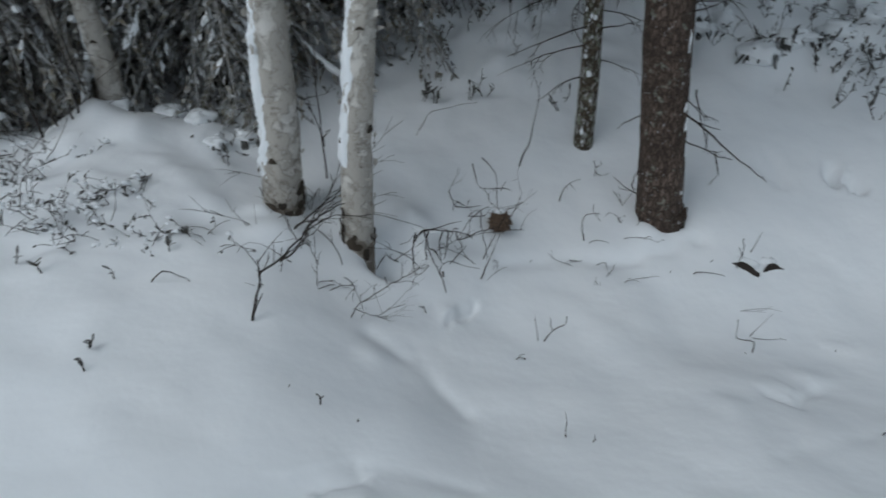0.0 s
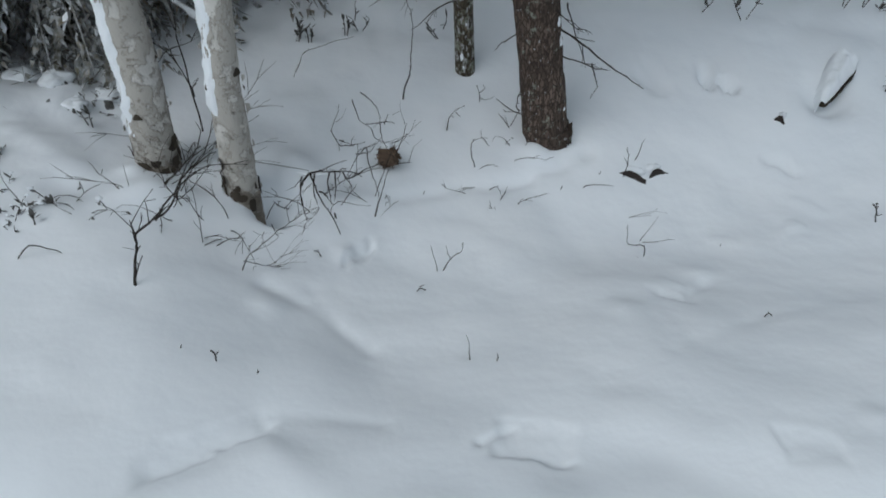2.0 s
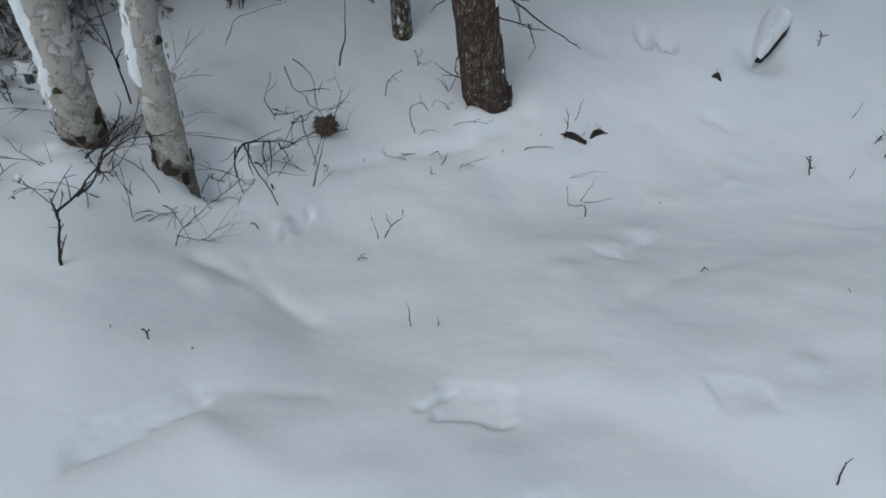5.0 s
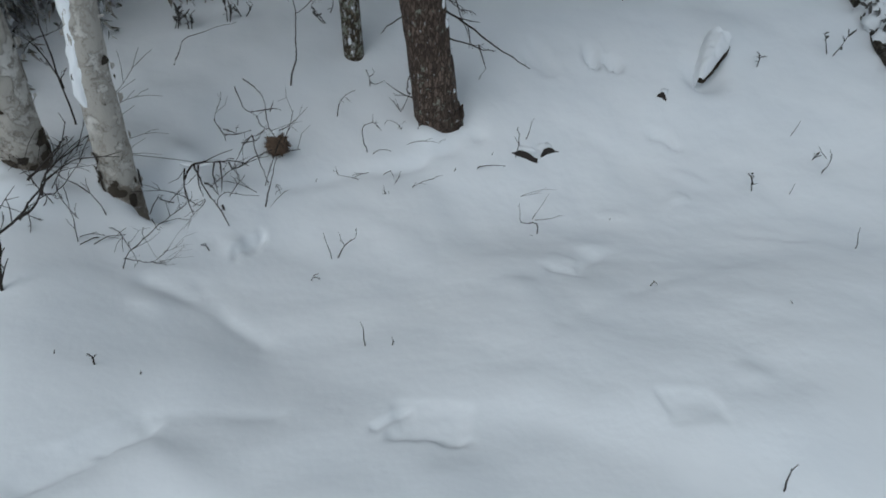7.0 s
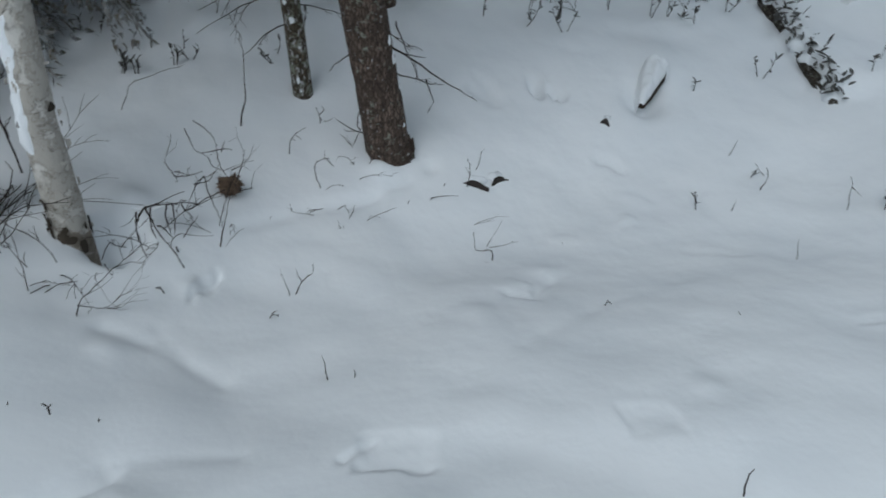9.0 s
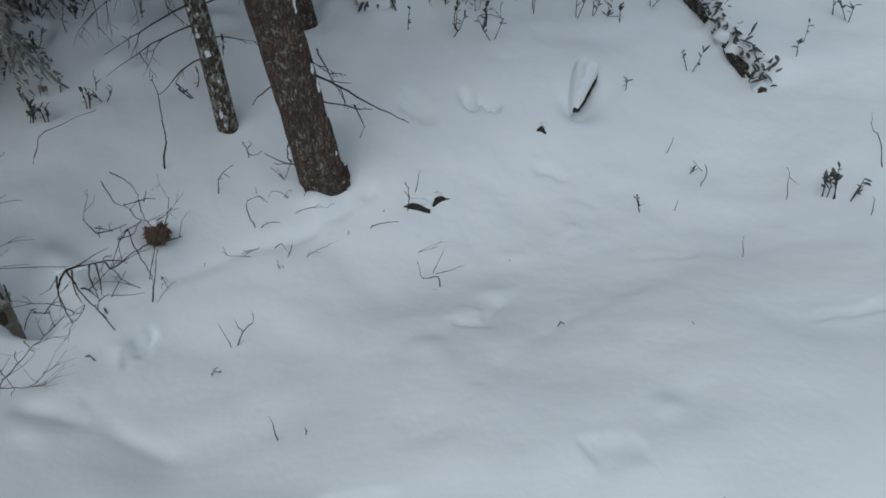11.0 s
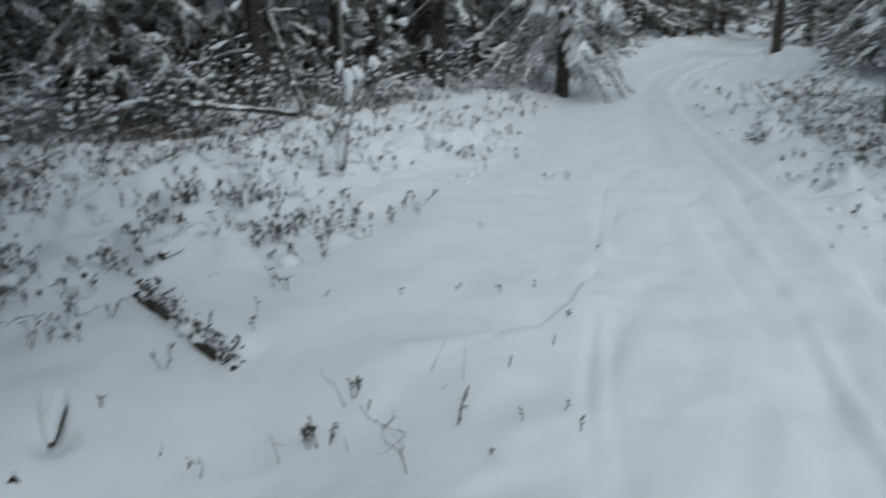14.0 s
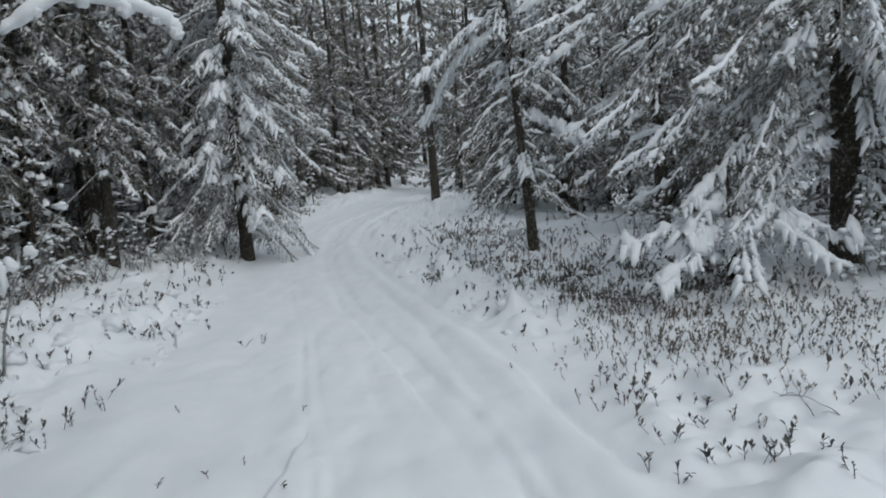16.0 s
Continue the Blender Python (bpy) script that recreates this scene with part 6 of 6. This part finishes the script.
def fallen_log(label, a, b, r, seed, snow, litter, group="fallen logs on the bank"):
    """A log lying from a to b, with snow on top and leaves along its edge."""
    a, b = Vector(a), Vector(b)
    rnd = random.Random(seed)
    ob = thing("fallen_log", label, "log", group, a)
    turn = (b - a).to_track_quat("Z", "Y").to_matrix().to_4x4()
    ob.matrix_basis = Matrix.Translation(a) @ turn
    up = turn.to_3x3().inverted() @ Vector((0, 0, 1))
    up = Vector((up.x, up.y, 0)).normalized()
    across = Vector((-up.y, up.x, 0))
    ln = (b - a).length
    part("wood", log_geo(ln, r, seed), FOREST_BARK, ob)
    g = Geo()
    n, m = max(10, int(ln / 0.03)), 9
    off = rnd.uniform(0, 60)
    for k in range(n + 1):
        z = ln * (k / n)
        end = min(1.0, 8 * min(k / n, 1 - k / n) + 0.15)
        for j in range(m + 1):
            q = -1 + 2 * j / m
            f = max(0.0, 1 - abs(q) ** 2.5) * end * (1 + 0.6 * noise.noise(Vector((off, z * 6, q))))
            wide = r * (1.05 + 0.3 * noise.noise(Vector((z * 5, off, 0)))) if snow > 0.02 else r * max(0.05, 0.45 + 0.9 * noise.noise(Vector((z * 4, off, 0))))
            g.v.append(across * q * wide * 1.15 + up * (r * (0.9 - 1.25 * q * q * (wide / r) ** 2) + snow * f) + Vector((0, 0, z)))
    for k in range(n):
        for j in range(m):
            i = k * (m + 1) + j
            g.f.append((i, i + 1, i + m + 2, i + m + 1))
    part("snow_cap", g, CLUMP, ob, "thick snow lying along the top")
    if litter:
        g = Geo()
        for k in range(litter):
            c = across * r * rnd.uniform(-0.3, 1.2) + up * (r * rnd.uniform(0.5, 1.0) + snow * rnd.uniform(0.2, 1.0)) + Vector((0, 0, ln * rnd.random()))
            d = Vector((rnd.gauss(0, 1), rnd.gauss(0, 1), rnd.gauss(0, 1))).normalized()
            s = d.cross(Vector((rnd.gauss(0, 1), rnd.gauss(0, 1), 1))).normalized() * rnd.uniform(0.006, 0.012)
            g.tri(c - s, c + s, c + d * rnd.uniform(0.02, 0.06))
        part("leaf_litter", g, LEAF, ob, "dark dead leaves and moss along the log", False, "stuff")
    return ob


def ledge_shade():
    """A dark rod for the shaded hollow under a ledge of snow, with frozen leaves in tufts along its crest."""
    a, b = Vector((2.945, 2.26, 0)), Vector((3.155, 3.12, 0))
    a.z, b.z = ground_z(2.90, 2.27) + 0.004, ground_z(3.09, 3.10) + 0.018
    rnd = random.Random(31)
    ob = thing("fallen_log", "dark rod for the shaded hollow under the snow ledge, dead leaves along it", "log", "fallen logs on the bank", a)
    turn = (b - a).to_track_quat("Z", "Y").to_matrix().to_4x4()
    ob.matrix_basis = Matrix.Translation(a) @ turn
    back = turn.to_3x3().inverted()
    ln = (b - a).length
    # bark-coloured rod in place of the shade beneath the ledge
    wood = trunk_geo([(0, 0, 0), (0.02, 0.012, ln * 0.3), (-0.006, 0.004, ln * 0.65), (0.012, 0, ln)], 0.022, 0.032, 22, 60, 0.40, rnd)
    wood.f.append(tuple(reversed(range(22))))
    part("wood", wood, FOREST_BARK, ob, "grey-brown strip standing for the shade under the ledge")
    for f0, many, wide in ((0.08, 26, 0.05), (0.26, 26, 0.05), (0.42, 26, 0.05), (0.58, 30, 0.06), (0.74, 40, 0.07), (0.92, 44, 0.07)):
        for k in range(many):
            f = min(1.02, max(0.0, rnd.gauss(f0, wide)))
            leaf = new("leaf", rnd.choice(LEAVES))
            leaf.parent = ob
            s = rnd.uniform(0.8, 1.5)
            c = back @ Vector((rnd.gauss(0.018, 0.035), 0, rnd.uniform(0.02, 0.115))) + Vector((0, 0, ln * f))
            leaf.matrix_local = Matrix.Translation(c) @ back.to_4x4() @ pose(0, 0, 0, rnd.uniform(-40, 40), rnd.uniform(-85, 30), rnd.uniform(0, 360)) @ Matrix.Diagonal((s, s * 1.2, s, 1))
    for k in range(16):
        g = Geo()
        size = rnd.uniform(0.02, 0.045)
        g.blob(back @ Vector((rnd.uniform(-0.035, 0.06), 0, rnd.uniform(0.0, 0.05))) + Vector((0, 0, ln * (k + rnd.random()) / 16)), size, size, size * 1.2, rnd, 0.6, 8, 12)
        part("snow_clump", g, CLUMP, ob, "lump of snow")


def lump(x, y, size, seed):
    """A shrub weighed down into a hood of snow with dark leaves under it."""
    rnd = random.Random(seed)
    ob = thing("snow_hood", "shrub bent under a hood of snow with dark leaves below", "snowy shrub", "snow hoods on the bank", (x, y, ground_z(x, y)))
    g = Geo()
    g.blob((0, 0, size * 0.15), size, size * 0.8, size * 0.55, rnd, 0.5, 14, 24)
    part("snow_cap", g, CLUMP, ob)
    for k in range(12):
        leaf = new("leaf", rnd.choice(LEAVES))
        leaf.parent = ob
        t = rnd.uniform(2.6, 6.2)
        s = rnd.uniform(0.9, 1.5)
        leaf.matrix_local = pose(math.cos(t) * size * 0.9, math.sin(t) * size * 0.75, size * rnd.uniform(0.1, 0.4), 0, rnd.uniform(20, 70), math.degrees(t)) @ Matrix.Diagonal((s, s, s, 1))


seed_clump()
bark_scrap(1.20, 2.27, 0.125, -22, 1)
bark_scrap(1.32, 2.28, 0.085, 12, 2)
bark_scrap(1.90, 2.48, 0.045, -40, 3)
bark_scrap(7.55, 3.22, 0.13, 60, 4)
broken_stump(2.175, 2.61, 226)
ledge_shade()
fallen_log("small snow-covered log end on the bank", (3.47, 3.27, ground_z(3.47, 3.27) + 0.02), (3.88, 3.32, ground_z(3.88, 3.32) + 0.05), 0.028, 32, 0.03, 4)
for k, (x, y, size) in enumerate(((1.54, 3.52, 0.10), (1.71, 3.61, 0.08), (1.81, 3.67, 0.07), (2.0, 3.75, 0.09), (2.35, 3.6, 0.08), (1.3, 3.75, 0.07), (2.7, 3.6, 0.08), (7.5, 3.44, 0.14), (-0.95, 2.66, 0.06), (-0.76, 2.62, 0.05), (-1.10, 2.72, 0.07), (-0.86, 2.52, 0.045), (-1.28, 2.66, 0.06))):
    lump(x, y, size, 50 + k)


def forked_snag(x, y):
    """A thin broken stem with snow caught in its fork."""
    ob = thing("broken_sapling", "thin broken sapling with snow caught in its fork", "sapling", "", (x, y, ground_z(x, y)))
    rnd = random.Random(6)
    for pts, r in (([(0, 0, -0.1), (0.04, -0.05, 0.35), (0.1, -0.12, 0.65), (0.2, -0.3, 1.0), (0.36, -0.53, 1.32), (0.5, -0.75, 1.55)], 0.013), ([(0.09, -0.1, 0.6), (0.06, -0.03, 0.8), (0.03, 0.05, 0.98)], 0.010), ([(0.0, 0, 0.0), (-0.06, 0.05, 0.3), (-0.05, 0.12, 0.5)], 0.006)):
        g = Geo()
        g.tube(pts, [r * (1 - 0.6 * k / (len(pts) - 1)) for k in range(len(pts))], 7)
        part("stem", g, DEADWOOD, ob)
    for c, rx, ry, rz in (((0.07, -0.07, 0.78), 0.035, 0.045, 0.13), ((0.12, -0.13, 0.86), 0.05, 0.06, 0.05), ((0.19, -0.26, 0.96), 0.03, 0.06, 0.045), ((0.04, 0.0, 0.93), 0.03, 0.03, 0.05), ((0.33, -0.48, 1.30), 0.03, 0.06, 0.03)):
        g = Geo()
        g.blob(c, rx, ry, rz, rnd, 0.7, 10, 14)
        part("snow_clump", g, CLUMP, ob, "lump of snow")


forked_snag(5.96, 3.62)


def bent_stem(x, y, heading, tall, reach):
    """A thin stem bowed over into an arch, a thick roll of snow along its back."""
    rnd = random.Random(19)
    ob = thing("bent_sapling", "thin sapling bowed into an arch by a thick roll of snow", "sapling", "", (x, y, ground_z(x, y)))
    d = Vector((math.cos(radians(heading)), math.sin(radians(heading)), 0))
    pts = [Vector((0, 0, -0.1)), d * 0.05 + Vector((0, 0, tall * 0.5)), d * reach * 0.18 + Vector((0, 0, tall * 0.88)), d * reach * 0.45 + Vector((0, 0, tall)), d * reach * 0.75 + Vector((0, 0, tall * 0.985)), d * reach * 0.95 + Vector((0, 0, tall * 0.93)), d * reach + Vector((0, 0, tall * 0.86))]
    soft = bend(pts, rnd, 6)
    g = Geo()
    g.tube(soft, [0.022 * (1 - 0.75 * k / (len(soft) - 1)) for k in range(len(soft))], 7)
    part("stem", g, DEADWOOD, ob)
    g = Geo()
    run = bend(pts[2:], rnd, 9)
    g.tube([p + Vector((0, 0, 0.035)) for p in run], [0.075 * min(1.0, 0.35 + 0.25 * k, 0.5 + 0.25 * (len(run) - 1 - k)) * (1 + 0.55 * noise.noise(Vector((k * 0.55, 3, 1)))) for k in range(len(run))], 12)
    part("snow_roll", g, CLUMP, ob, "thick roll of snow along the bow")
    for k in range(5):
        p = run[6 + 6 * k]
        g = Geo()
        size = rnd.uniform(0.05, 0.085)
        g.blob(p + Vector((0, 0, -0.03)), size * 1.3, size * 1.1, size, rnd, 0.6, 9, 12)
        part("snow_clump", g, CLUMP, ob, "lump of snow")


bent_stem(7.7, 4.75, -62, 3.15, 2.1)
fallen_log("thin snow-covered trunk leaning in the forest edge", (7.2, 4.9, ground_z(7.2, 4.9) + 0.1), (8.4, 6.4, ground_z(8.4, 6.4) + 1.25), 0.040, 33, 0.010, 0, "leaning trunks")
fallen_log("thin snow-covered trunk leaning in the forest edge", (5.6, 5.2, ground_z(5.6, 5.2) + 0.35), (7.0, 4.9, ground_z(7.0, 4.9) + 0.12), 0.034, 34, 0.009, 0, "leaning trunks")


def thicket(x, y, tall, seed):
    """A leafless bush of many thin stems with snow caught on them."""
    rnd = random.Random(seed)
    ob = thing("bare_bush", "tangled leafless bush with snow caught on its stems", "bush", "bushes at the forest edge", (x, y, ground_z(x, y)))
    g, w = Geo(), Geo()
    for k in range(16):
        az = rnd.uniform(0, 2 * math.pi)
        out = rnd.uniform(0.2, 0.9)
        d = Vector((math.cos(az) * out, math.sin(az) * out, 1)).normalized()
        p0 = Vector((rnd.uniform(-0.15, 0.15), rnd.uniform(-0.15, 0.15), -0.05))
        t = tall * rnd.uniform(0.5, 1.1)
        p1, p2 = p0 + d * t * 0.5, p0 + d * t + Vector((0, 0, -0.12 * t))
        g.tube([p0, p1, p2], [0.006, 0.004, 0.0015], 4, False)
        for j in range(5):
            c = p0.lerp(p1, rnd.uniform(0.5, 1)) if j < 2 else p1.lerp(p2, rnd.random())
            e = c + Vector((rnd.uniform(-1, 1), rnd.uniform(-1, 1), rnd.uniform(-0.3, 0.8))).normalized() * t * rnd.uniform(0.1, 0.3)
            g.tube([c, e], [0.0025, 0.001], 3, False)
            if rnd.random() < 0.5:
                s = rnd.uniform(0.012, 0.035)
                w.blob(c.lerp(e, 0.5), s * 1.5, s, s * 0.7, rnd, 0.4, 4, 6)
    part("stem_tangle", g, DEADWOOD, ob, kind="stuff")
    part("caught_snow", w, CLUMP, ob, "bits of snow caught on the stems", kind="stuff")
    return ob


BUSHES = random.Random(17)
first = [thicket(7.4, 5.6, 0.9, 1), thicket(8.6, 5.2, 1.1, 2)]
for x, y in [(6.4, 6.0), (6.9, 6.6), (8.0, 5.9), (9.4, 5.4), (10.3, 5.0), (11.3, 4.9), (12.2, 4.6), (5.6, 6.2), (4.6, 6.0), (3.5, 5.6), (4.0, 5.8), (5.1, 5.8), (6.1, 5.4), (3.2, 6.3), (4.9, 6.5), (0.8, 5.3), (6.7, 5.9), (3.8, 6.3), (-1.9, 2.9), (-1.7, 3.3), (-2.1, 2.5), (9.0, 6.0), (9.9, -3.2), (8.8, -2.0), (11.0, -2.8), (6.6, -3.6), (5.6, -3.4)]:
    b = copy_thing(BUSHES.choice(first), pose(x, y, ground_z(x, y), 0, 0, BUSHES.uniform(0, 360)))
